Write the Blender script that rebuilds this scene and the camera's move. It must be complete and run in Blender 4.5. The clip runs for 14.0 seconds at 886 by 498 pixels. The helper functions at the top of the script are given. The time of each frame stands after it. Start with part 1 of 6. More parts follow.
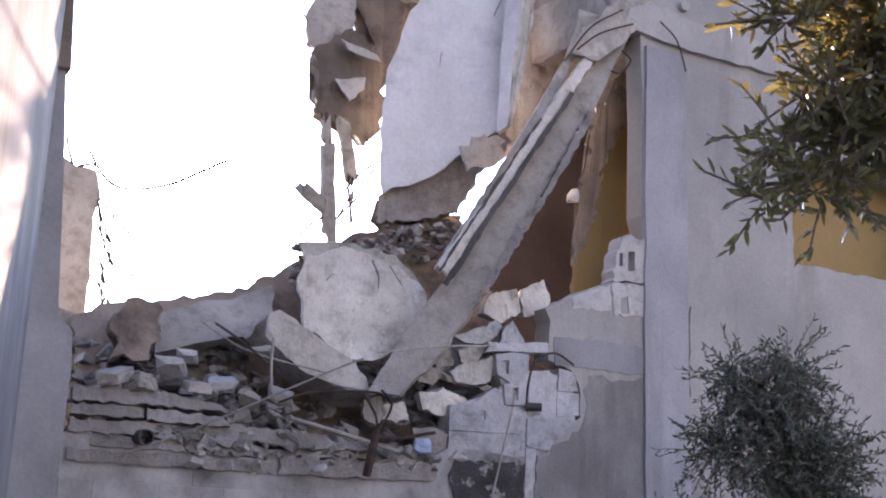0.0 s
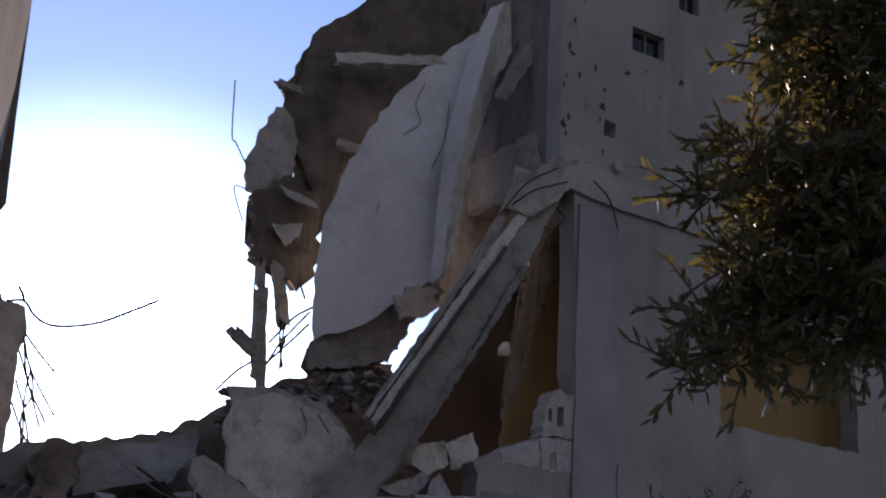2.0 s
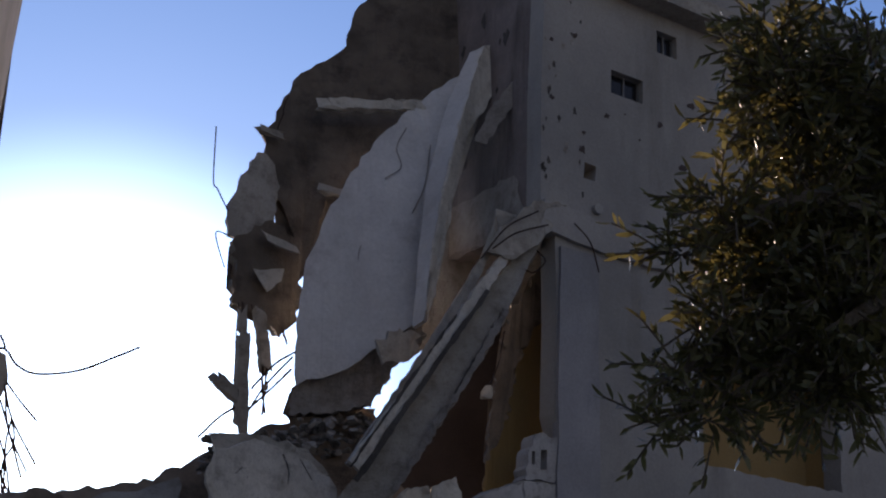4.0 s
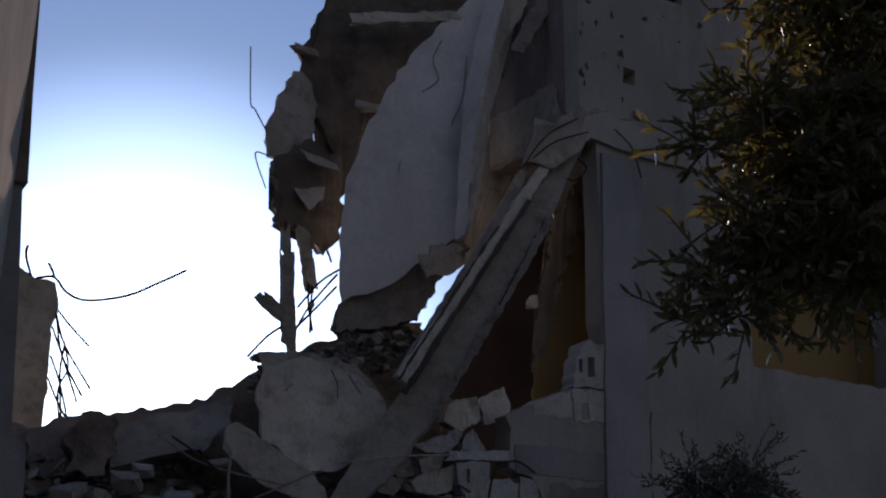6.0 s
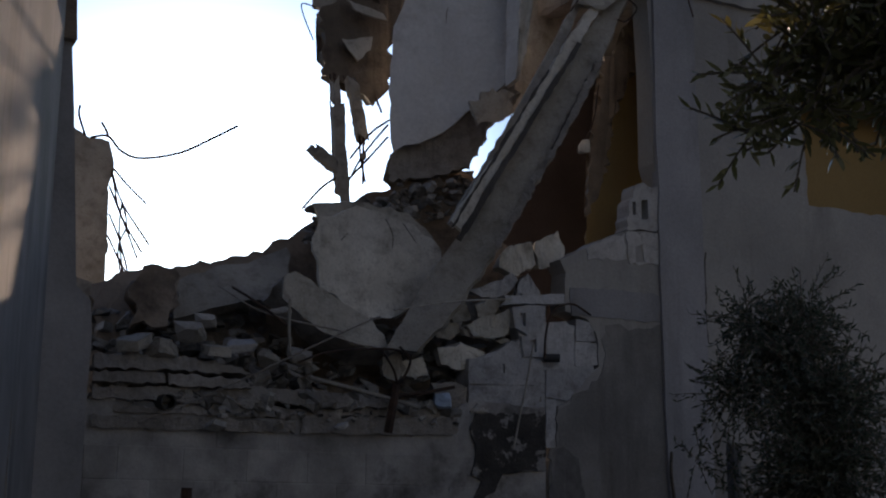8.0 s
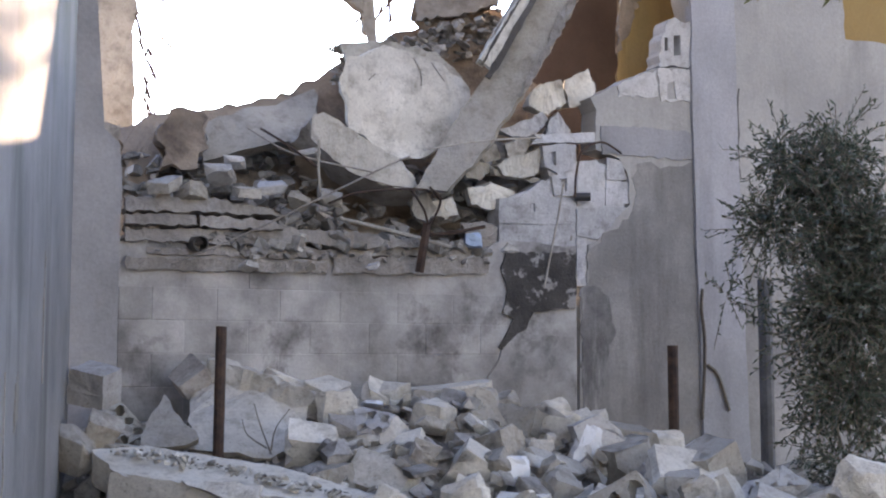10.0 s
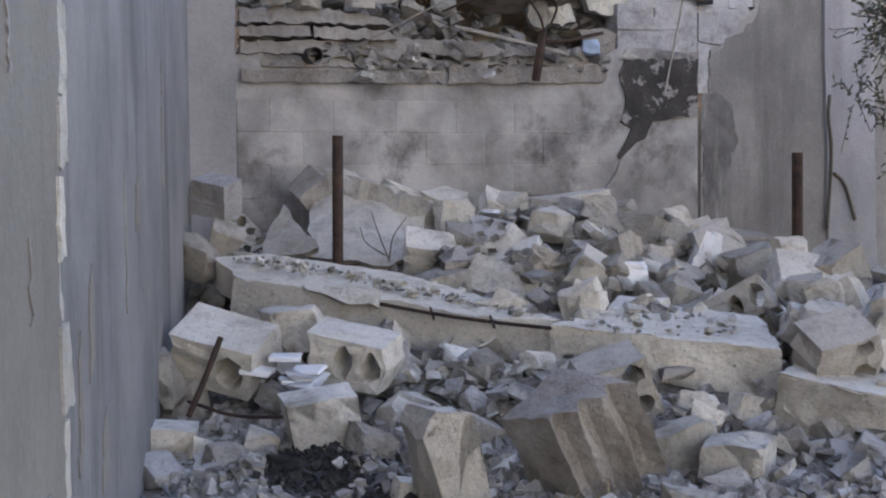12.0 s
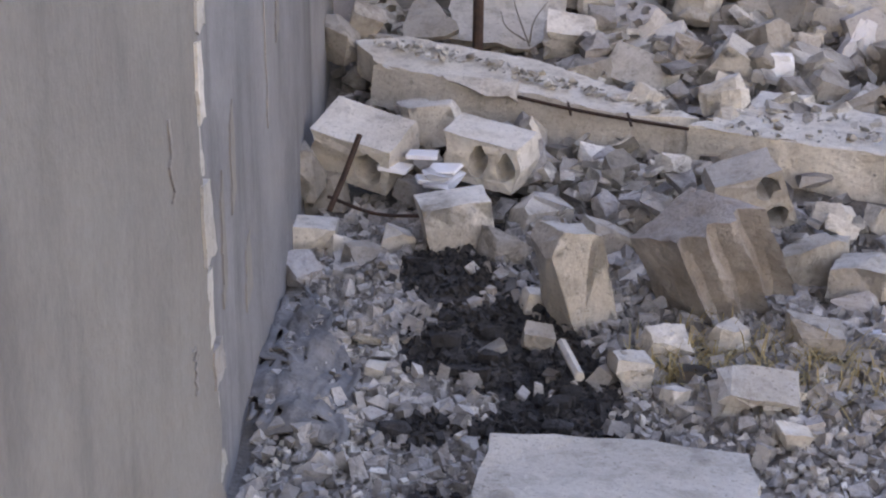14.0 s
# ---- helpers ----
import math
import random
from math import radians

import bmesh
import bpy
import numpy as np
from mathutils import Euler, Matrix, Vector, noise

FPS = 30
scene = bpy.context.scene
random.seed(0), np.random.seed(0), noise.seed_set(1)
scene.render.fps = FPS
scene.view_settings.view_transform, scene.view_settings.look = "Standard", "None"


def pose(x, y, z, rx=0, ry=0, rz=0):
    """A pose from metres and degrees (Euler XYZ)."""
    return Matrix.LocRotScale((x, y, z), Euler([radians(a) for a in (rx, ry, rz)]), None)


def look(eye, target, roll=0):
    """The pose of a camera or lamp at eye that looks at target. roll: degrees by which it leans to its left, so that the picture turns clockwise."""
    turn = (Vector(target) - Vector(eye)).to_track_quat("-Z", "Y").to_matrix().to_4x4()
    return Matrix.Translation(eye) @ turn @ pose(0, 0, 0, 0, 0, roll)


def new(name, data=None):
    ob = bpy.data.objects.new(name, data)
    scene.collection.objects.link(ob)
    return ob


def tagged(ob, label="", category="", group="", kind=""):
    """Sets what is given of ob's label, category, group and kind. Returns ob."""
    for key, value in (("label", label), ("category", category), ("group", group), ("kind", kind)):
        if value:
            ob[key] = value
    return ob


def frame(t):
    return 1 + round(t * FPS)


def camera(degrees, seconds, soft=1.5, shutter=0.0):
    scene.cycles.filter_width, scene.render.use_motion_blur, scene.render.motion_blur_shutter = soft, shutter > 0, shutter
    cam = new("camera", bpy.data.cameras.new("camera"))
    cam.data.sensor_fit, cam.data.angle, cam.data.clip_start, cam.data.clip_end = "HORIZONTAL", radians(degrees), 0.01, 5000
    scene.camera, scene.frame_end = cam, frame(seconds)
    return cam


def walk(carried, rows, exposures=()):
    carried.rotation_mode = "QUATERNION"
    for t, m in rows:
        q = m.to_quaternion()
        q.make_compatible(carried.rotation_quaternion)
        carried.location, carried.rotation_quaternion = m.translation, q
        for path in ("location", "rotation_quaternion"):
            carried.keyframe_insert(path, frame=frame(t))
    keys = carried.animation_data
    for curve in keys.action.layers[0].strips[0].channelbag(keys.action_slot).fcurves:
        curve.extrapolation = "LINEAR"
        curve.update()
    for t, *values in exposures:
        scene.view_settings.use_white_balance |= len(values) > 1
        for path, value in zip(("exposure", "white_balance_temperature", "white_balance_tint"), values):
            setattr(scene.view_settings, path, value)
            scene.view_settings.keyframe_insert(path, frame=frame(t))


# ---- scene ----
PATH = [
    (0, 0.003, 0.028, 1.592, 0.27, 13.61, -2.49),
    (0.5, 0.035, 0.012, 1.609, -0.40, 15.60, -3.08),
    (1, 0.018, -0.013, 1.623, -1.56, 17.22, -3.77),
    (1.5, -0.015, -0.009, 1.646, -2.49, 18.44, -3.62),
    (2, 0.010, -0.000, 1.615, -3.11, 20.15, -3.62),
    (2.5, 0.003, 0.018, 1.628, -3.75, 21.85, -3.29),
    (5, 0.080, -0.070, 1.645, -2.36, 21.82, -2.02),
    (5.5, 0.107, -0.028, 1.640, -1.29, 19.83, -1.41),
    (6, 0.077, -0.007, 1.635, -0.83, 18.07, -1.46),
    (6.5, 0.058, 0.001, 1.585, -0.23, 16.38, -1.18),
    (7, 0.064, 0.008, 1.579, 0.65, 14.15, -1.06),
    (7.5, 0.066, 0.001, 1.577, 1.40, 12.94, -0.98),
    (8, 0.060, -0.000, 1.560, 1.69, 11.81, -0.45),
    (10.5, 0.054, 0.060, 1.500, 3.46, 3.56, -0.03),
    (11, 0.050, 0.071, 1.482, 4.01, 2.07, -0.14),
    (11.5, 0.062, 0.089, 1.454, 5.57, 0.13, 0.09),
    (12, 0.074, 0.106, 1.420, 8.33, -2.43, 0.66),
    (12.5, 0.069, 0.124, 1.415, 8.32, -4.24, 0.20),
    (13, 0.072, 0.163, 1.452, 9.07, -6.02, 0.89),
    (13.5, 0.096, 0.163, 1.604, 10.42, -10.12, 2.24),
    (14, 0.120, 0.095, 1.714, 14.79, -14.16, 0.18),
]
cam = camera(37.32, 14.0, soft=2.1)
EXPOSURE = [(0.0, 2.25, 7650, 38), (0.5, 1.75, 7650, 40), (0.9, 1.35, 7700, 40), (1.5, 0.5, 7600, 36), (2.5, -0.4, 7300, 32), (5.0, -0.4, 7200, 30), (5.6, -0.75, 7200, 30), (6.5, -1.25, 7200, 30), (7.5, -1.15, 7500, 26),
            (8.2, -0.3, 7800, 26), (10.3, 2.6, 8300, 28), (11.0, 2.6, 8500, 28), (12.5, 2.45, 8900, 28), (14.0, 2.75, 9700, 35)]
walk(cam, [(r[0], pose(r[1], r[2], r[3], 90 + r[5], r[6], r[4])) for r in PATH], EXPOSURE)

# ---- light ----
SUN_AZ, SUN_EL = radians(-12.4), radians(10.9)
world = bpy.data.worlds.new("world")
scene.world = world
world.use_nodes = True
wn = world.node_tree
sky = wn.nodes.new("ShaderNodeTexSky")
sky.sky_type = "NISHITA"
sky.sun_disc = False
sky.sun_elevation, sky.sun_rotation = SUN_EL, SUN_AZ
sky.air_density, sky.dust_density, sky.ozone_density = 1.0, 0.3, 2.0
# the evening sky: bluer and brighter round the low sun, rosy and duller opposite it
way = wn.nodes.new("ShaderNodeTexCoord").outputs["Generated"]
dot = wn.nodes.new("ShaderNodeVectorMath")
dot.operation = "DOT_PRODUCT"
wn.links.new(way, dot.inputs[0])
dot.inputs[1].default_value = (math.sin(SUN_AZ) * math.cos(SUN_EL), math.cos(SUN_AZ) * math.cos(SUN_EL), math.sin(SUN_EL))
glow = wn.nodes.new("ShaderNodeMapRange")
glow.interpolation_type = "SMOOTHSTEP"
glow.inputs[1].default_value, glow.inputs[2].default_value = -0.2, 1.0
wn.links.new(dot.outputs["Value"], glow.inputs[0])
hue = wn.nodes.new("ShaderNodeMix")
hue.data_type = "RGBA"
hue.inputs[6].default_value, hue.inputs[7].default_value = (1.0, 0.90, 0.92, 1), (0.92, 1.36, 1.85, 1)
wn.links.new(glow.outputs[0], hue.inputs[0])
rosy = wn.nodes.new("ShaderNodeMix")
rosy.data_type, rosy.blend_type = "RGBA", "MULTIPLY"
rosy.inputs[0].default_value = 1.0
wn.links.new(sky.outputs[0], rosy.inputs[6])
wn.links.new(hue.outputs[2], rosy.inputs[7])
aureole = wn.nodes.new("ShaderNodeMapRange")
aureole.interpolation_type = "SMOOTHSTEP"
for k, v in ((1, 0.962), (2, 0.999), (3, 1.0), (4, 2.8)):
    aureole.inputs[k].default_value = v
wn.links.new(dot.outputs["Value"], aureole.inputs[0])
halo = wn.nodes.new("ShaderNodeVectorMath")
halo.operation = "SCALE"
wn.links.new(rosy.outputs[2], halo.inputs[0])
wn.links.new(aureole.outputs[0], halo.inputs["Scale"])
wn.links.new(halo.outputs[0], wn.nodes["Background"].inputs[0])
wn.nodes["Background"].inputs[1].default_value = 0.15
lamp = bpy.data.lights.new("sun", "SUN")
lamp.energy, lamp.angle, lamp.color = 5.0, radians(0.5), (1.0, 0.86, 0.68)
sun = new("sun", lamp)
sun.matrix_world = look((0, 0, 0), (-math.sin(SUN_AZ) * math.cos(SUN_EL), -math.cos(SUN_AZ) * math.cos(SUN_EL), -math.sin(SUN_EL)))


# ---- materials ----
def node(nt, kind, **inputs):
    n = nt.nodes.new(kind)
    for k, v in inputs.items():
        n.inputs[k].default_value = v
    return n


def mixed(nt, fac, a, b, blend="MIX"):
    m = nt.nodes.new("ShaderNodeMix")
    m.data_type, m.blend_type = "RGBA", blend
    for socket, v in ((m.inputs[0], fac), (m.inputs[6], a), (m.inputs[7], b)):
        if isinstance(v, (int, float)):
            socket.default_value = v
        elif isinstance(v, tuple):
            socket.default_value = (*v, 1)
        else:
            nt.links.new(v, socket)
    return m.outputs[2]


def ramp(nt, src, lo, hi):
    r = nt.nodes.new("ShaderNodeMapRange")
    r.inputs[1].default_value, r.inputs[2].default_value = lo, hi
    nt.links.new(src, r.inputs[0])
    return r.outputs[0]


def noise_tex(nt, vec, scale, detail=6.0, rough=0.6):
    n = node(nt, "ShaderNodeTexNoise", Scale=scale, Detail=detail, Roughness=rough)
    nt.links.new(vec, n.inputs["Vector"])
    return n.outputs[0]


def surface(name, c1, c2, stain=None, stain_at=(0.55, 0.75), scale=1.6, fine=45.0, bump=0.35, rough=0.92, streak=False, rnd=0.12, metal=0.0, grain=0.2, island=False, pits=0.0):
    """A mineral or metal surface: two colours in clouds, fine grain, stains of a third colour, relief."""
    m = bpy.data.materials.new(name)
    m.use_nodes = True
    nt = m.node_tree
    bsdf = nt.nodes["Principled BSDF"]
    pos = nt.nodes.new("ShaderNodeNewGeometry").outputs["Position"]
    cloud = noise_tex(nt, pos, scale)
    dust = noise_tex(nt, pos, fine, 4.0, 0.7)
    col = mixed(nt, ramp(nt, cloud, 0.35, 0.65), c1, c2)
    if stain:
        src = pos
        if streak:
            mp = nt.nodes.new("ShaderNodeMapping")
            mp.inputs["Scale"].default_value = (1.3, 1.3, 0.22)
            nt.links.new(pos, mp.inputs[0])
            src = mp.outputs[0]
        st = noise_tex(nt, src, scale * 1.3, 8.0, 0.65)
        col = mixed(nt, ramp(nt, st, *stain_at), col, stain)
    col = mixed(nt, grain, col, mixed(nt, ramp(nt, dust, 0.3, 0.7), (0.45, 0.45, 0.45), (1.35, 1.35, 1.35)), "MULTIPLY")
    if pits:
        blotch = noise_tex(nt, pos, 11.0, 5.0, 0.65)
        col = mixed(nt, ramp(nt, blotch, 0.50, 0.66), col, mixed(nt, 0.5, col, (0.5, 0.47, 0.44), "MULTIPLY"))
        speck = noise_tex(nt, pos, 70.0, 3.0, 0.6)
        dent = ramp(nt, speck, 0.60, 0.68)
        some = nt.nodes.new("ShaderNodeMath")
        some.operation = "MULTIPLY"
        nt.links.new(dent, some.inputs[0])
        some.inputs[1].default_value = pits
        col = mixed(nt, some.outputs[0], col, (0.10, 0.09, 0.08))
    kind = nt.nodes.new("ShaderNodeNewGeometry").outputs["Random Per Island"] if island else nt.nodes.new("ShaderNodeObjectInfo").outputs["Random"]
    val = nt.nodes.new("ShaderNodeHueSaturation")
    rr = nt.nodes.new("ShaderNodeMapRange")
    rr.inputs[3].default_value, rr.inputs[4].default_value = 1 - rnd, 1 + rnd
    nt.links.new(kind, rr.inputs[0])
    nt.links.new(rr.outputs[0], val.inputs["Value"])
    nt.links.new(col, val.inputs["Color"])
    nt.links.new(val.outputs[0], bsdf.inputs["Base Color"])
    bsdf.inputs["Roughness"].default_value = rough
    bsdf.inputs["Metallic"].default_value = metal
    hgt = nt.nodes.new("ShaderNodeMath")
    hgt.operation = "ADD"
    nt.links.new(noise_tex(nt, pos, fine * 0.35, 6.0, 0.7), hgt.inputs[0])
    nt.links.new(dust, hgt.inputs[1])
    b = node(nt, "ShaderNodeBump", Strength=min(1.0, bump * 0.85), Distance=0.03)
    nt.links.new(hgt.outputs[0], b.inputs["Height"])
    nt.links.new(b.outputs[0], bsdf.inputs["Normal"])
    return m


CONCRETE = surface("concrete", (0.31, 0.285, 0.25), (0.43, 0.40, 0.355), (0.18, 0.16, 0.135), (0.55, 0.75), scale=2.2, bump=0.5, rnd=0.18, grain=0.18, pits=0.42)
PALE = surface("pale_concrete", (0.48, 0.45, 0.395), (0.66, 0.625, 0.56), (0.24, 0.21, 0.17), (0.56, 0.74), scale=2.2, bump=0.5, rnd=0.22, grain=0.18, pits=0.42)
# settled dust, made paler so slab tops carry skylight in their colour
DUST_SKYLIT = surface("dusty_skylit_concrete", (0.57, 0.525, 0.45), (0.72, 0.67, 0.58), (0.30, 0.265, 0.22), (0.57, 0.70), scale=3.5, fine=30, bump=0.4, rnd=0.1, grain=0.18, pits=0.42)
BLOCK = surface("block_concrete", (0.38, 0.37, 0.36), (0.48, 0.465, 0.45), (0.27, 0.26, 0.25), (0.58, 0.78), bump=0.4, rnd=0.14, pits=0.42)
YARD_BLOCK = surface("yard_block", (0.16, 0.15, 0.146), (0.45, 0.435, 0.42), (0.12, 0.11, 0.105), (0.54, 0.68), scale=1.9, fine=55, bump=0.3, rnd=0.1, grain=0.16)
PLASTER = surface("grey_plaster", (0.205, 0.20, 0.205), (0.325, 0.315, 0.32), (0.125, 0.118, 0.112), (0.54, 0.74), scale=1.1, fine=40, bump=0.3, streak=True, grain=0.2)
SIDE = surface("side_plaster", (0.18, 0.165, 0.147), (0.255, 0.235, 0.21), (0.12, 0.11, 0.10), (0.56, 0.74), scale=1.1, fine=40, bump=0.2, streak=True, grain=0.18)
SIDE_FAR = surface("side_plaster_far", (0.17, 0.17, 0.175), (0.29, 0.285, 0.285), (0.10, 0.095, 0.095), (0.52, 0.72), scale=1.3, fine=40, bump=0.2, streak=True, grain=0.18)
DIRTY = surface("dirty_concrete", (0.27, 0.24, 0.215), (0.40, 0.37, 0.34), (0.15, 0.13, 0.115), (0.55, 0.74), scale=3.0, bump=0.7, pits=0.42)
WHITE = surface("white_plaster", (0.50, 0.49, 0.475), (0.63, 0.62, 0.605), (0.36, 0.345, 0.33), (0.56, 0.76), scale=1.5, fine=30, bump=0.35, grain=0.2)
OCHRE = surface("ochre_paint", (0.31, 0.20, 0.08), (0.37, 0.245, 0.105), (0.22, 0.145, 0.07), (0.6, 0.85), scale=0.8, fine=40, bump=0.12, grain=0.15)
BROWN = surface("brown_rubble", (0.20, 0.15, 0.11), (0.33, 0.26, 0.20), (0.10, 0.075, 0.06), (0.5, 0.7), scale=2.5, bump=0.8)
# darkened to paint the breach room's shade; shrapnel scars use it too
MAROON = surface("shade_and_scar_maroon", (0.055, 0.04, 0.038), (0.09, 0.068, 0.064), bump=0.3)
# black of the tarred patch, and painted shade in open gaps
SOOT_AND_GAP = surface("soot_and_gap_shade", (0.035, 0.032, 0.03), (0.07, 0.064, 0.06), (0.30, 0.29, 0.28), (0.56, 0.6), scale=5.0, bump=0.6)
GROOVE = surface("dark_groove", (0.05, 0.045, 0.042), (0.10, 0.09, 0.085), bump=0.5)
ROOF_BROWN = surface("brown_underside", (0.10, 0.08, 0.062), (0.18, 0.145, 0.115), (0.05, 0.04, 0.033), (0.5, 0.7), scale=2.5, bump=0.8)
CHAR = surface("char", (0.02, 0.02, 0.021), (0.05, 0.047, 0.046), (0.16, 0.15, 0.145), (0.6, 0.75), scale=9.0, bump=0.8)
RUST = surface("rusty_steel", (0.04, 0.025, 0.02), (0.085, 0.048, 0.035), (0.02, 0.015, 0.014), (0.5, 0.7), scale=12, bump=0.3, rough=0.75, metal=0.3)
STEEL = surface("painted_steel", (0.10, 0.105, 0.115), (0.16, 0.165, 0.175), (0.10, 0.06, 0.04), (0.6, 0.75), scale=8, bump=0.15, rough=0.6)
PILASTER = surface("whitewashed_plaster", (0.25, 0.25, 0.262), (0.335, 0.33, 0.345), (0.175, 0.17, 0.175), (0.5, 0.75), scale=1.4, fine=50, bump=0.25, streak=True, grain=0.22)
PVC = surface("black_plastic", (0.02, 0.02, 0.021), (0.035, 0.035, 0.036), bump=0.05, rough=0.45)
BLUE = surface("blue_cloth", (0.30, 0.42, 0.60), (0.42, 0.54, 0.70), bump=0.3)
TILE = surface("white_tile", (0.70, 0.71, 0.73), (0.78, 0.79, 0.80), bump=0.05, rough=0.35, grain=0.08)
MESHCLOTH = surface("grey_netting", (0.17, 0.165, 0.16), (0.27, 0.265, 0.26), (0.10, 0.10, 0.10), (0.52, 0.7), scale=8.0, bump=0.6)
STRAW = surface("dry_grass", (0.30, 0.23, 0.11), (0.42, 0.33, 0.17), bump=0.1)
BARK = surface("olive_bark", (0.12, 0.10, 0.08), (0.19, 0.165, 0.135), bump=0.8)
FACADE = surface("painted_facade", (0.265, 0.255, 0.245), (0.365, 0.35, 0.33), (0.18, 0.17, 0.155), (0.56, 0.78), scale=0.9, fine=40, bump=0.22, streak=True, grain=0.2)
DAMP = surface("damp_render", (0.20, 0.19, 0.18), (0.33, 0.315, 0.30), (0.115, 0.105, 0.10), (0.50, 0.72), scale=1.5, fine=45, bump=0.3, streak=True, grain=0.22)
INNER = surface("stripped_inner_wall", (0.15, 0.125, 0.12), (0.24, 0.205, 0.195), (0.085, 0.07, 0.065), (0.5, 0.7), scale=2.4, fine=30, bump=0.6, streak=True)
STAIN = surface("scorched_render", (0.10, 0.095, 0.092), (0.19, 0.18, 0.175), (0.30, 0.29, 0.275), (0.56, 0.70), scale=4.0, fine=45, bump=0.3, streak=True, grain=0.22)
TORN = surface("torn_block", (0.40, 0.40, 0.41), (0.53, 0.525, 0.53), (0.27, 0.265, 0.26), (0.55, 0.75), scale=4.0, fine=40, bump=0.5, rnd=0.1, pits=0.42)
MIX_PALE = surface("mixed_pale_rubble", (0.46, 0.43, 0.38), (0.66, 0.63, 0.57), (0.23, 0.20, 0.165), (0.55, 0.74), scale=4.5, bump=0.6, rnd=0.32, grain=0.25, island=True, pits=0.42)
MIX_GREY = surface("mixed_grey_rubble", (0.29, 0.275, 0.26), (0.44, 0.42, 0.395), (0.16, 0.145, 0.13), (0.54, 0.74), scale=4.5, bump=0.6, rnd=0.32, grain=0.25, island=True, pits=0.42)
GLASS = surface("dark_window_glass", (0.012, 0.012, 0.015), (0.02, 0.02, 0.024), bump=0.0, rough=0.12, grain=0.0)
FRAME = surface("window_frame_paint", (0.13, 0.13, 0.135), (0.19, 0.19, 0.19), bump=0.05, rough=0.5)


def leaf_material(name, a, b, through_light):
    m = bpy.data.materials.new(name)
    m.use_nodes = True
    nt = m.node_tree
    bsdf = nt.nodes["Principled BSDF"]
    geo = nt.nodes.new("ShaderNodeNewGeometry")
    nt.links.new(mixed(nt, geo.outputs["Random Per Island"], a, b), bsdf.inputs["Base Color"])
    bsdf.inputs["Roughness"].default_value = 0.32
    tr = nt.nodes.new("ShaderNodeBsdfTranslucent")
    tr.inputs[0].default_value = (*through_light, 1)
    mx = nt.nodes.new("ShaderNodeMixShader")
    mx.inputs[0].default_value = 0.35
    nt.links.new(bsdf.outputs[0], mx.inputs[1])
    nt.links.new(tr.outputs[0], mx.inputs[2])
    nt.links.new(mx.outputs[0], nt.nodes["Material Output"].inputs[0])
    return m


LEAF = leaf_material("olive_leaf", (0.06, 0.072, 0.035), (0.15, 0.155, 0.09), (0.27, 0.23, 0.07))
LEAF_GREY = leaf_material("shrub_leaf", (0.045, 0.065, 0.045), (0.13, 0.155, 0.12), (0.08, 0.10, 0.055))

# ---- the plan: the house front runs along U, IN points out of it to the yard; the side wall runs along V ----
FO, U, OUT = Vector((0.32, 9.1, 0)), Vector((math.sin(radians(62)), math.cos(radians(62)), 0)), Vector((math.cos(radians(62)), -math.sin(radians(62)), 0))
LO, V, RIGHT = Vector((-1.2, 2.9, 0)), Vector((math.sin(radians(-15.5)), math.cos(radians(-15.5)), 0)), Vector((math.cos(radians(-15.5)), -math.sin(radians(-15.5)), 0))
UP = Vector((0, 0, 1))


def front(s, z, d=0.0):
    return FO + U * s + OUT * d + UP * z


def side(a, z, d=0.0):
    return LO + V * a + RIGHT * d + UP * z


def front_m(d=0.0):
    """Local x along the front, y up, z out of it."""
    o = front(0, 0, d)
    return Matrix(((U.x, 0, OUT.x, o.x), (U.y, 0, OUT.y, o.y), (0, 1, 0, 0), (0, 0, 0, 1)))


def side_m(d=0.0):
    o = side(0, 0, d)
    return Matrix(((V.x, 0, RIGHT.x, o.x), (V.y, 0, RIGHT.y, o.y), (0, 1, 0, 0), (0, 0, 0, 1)))


GROUND = ((-5, 0.15), (2, 0.2), (3.0, 0.28), (4.0, 0.36), (5.0, 0.45), (5.6, 0.55), (6.2, 0.72), (7.0, 0.92), (7.8, 1.05), (9, 1.0), (12, 0.6), (16, 0.0), (60, 0.0))


def height(x, y):
    """The rubble-covered ground of the yard."""
    h = float(np.interp(y, [g[0] for g in GROUND], [g[1] for g in GROUND]))
    near = max(0.0, 1 - max(abs(x) - 3.5, 0) / 6)
    back = min(1.0, max(0.0, (y - 6.3) / 0.9))
    h += back * (0.13 * math.exp(-((x + 0.75) / 0.8) ** 2) - 0.26 * min(1.0, max(0.0, (x - 0.25) / 0.9)))
    return h * near + 0.07 * noise.noise((x * 1.3, y * 1.3, 0.3)) * near + 0.03 * noise.noise((x * 5, y * 5, 2.0)) * near


# ---- mesh helpers ----
def mesh_of(name, bm, material):
    bmesh.ops.recalc_face_normals(bm, faces=bm.faces)
    me = bpy.data.meshes.new(name)
    bm.to_mesh(me)
    bm.free()
    me.materials.append(material)
    return me


def thing(name, bm, material, label="", category="", group="", kind=""):
    return tagged(new(name, mesh_of(name, bm, material)), label, category, group, kind)


def root(name, label, category, group="", kind="", at=(0, 0, 0)):
    ob = new(name)
    ob.location = at
    ob.empty_display_size = 0.1
    return tagged(ob, label, category, group, kind)


def part(name, bm, material, parent, label=""):
    ob = new(name, mesh_of(name, bm, material))
    ob.parent = parent
    ob.matrix_parent_inverse = Matrix.Translation(-parent.location) if parent.data is None else Matrix()
    return tagged(ob, label)


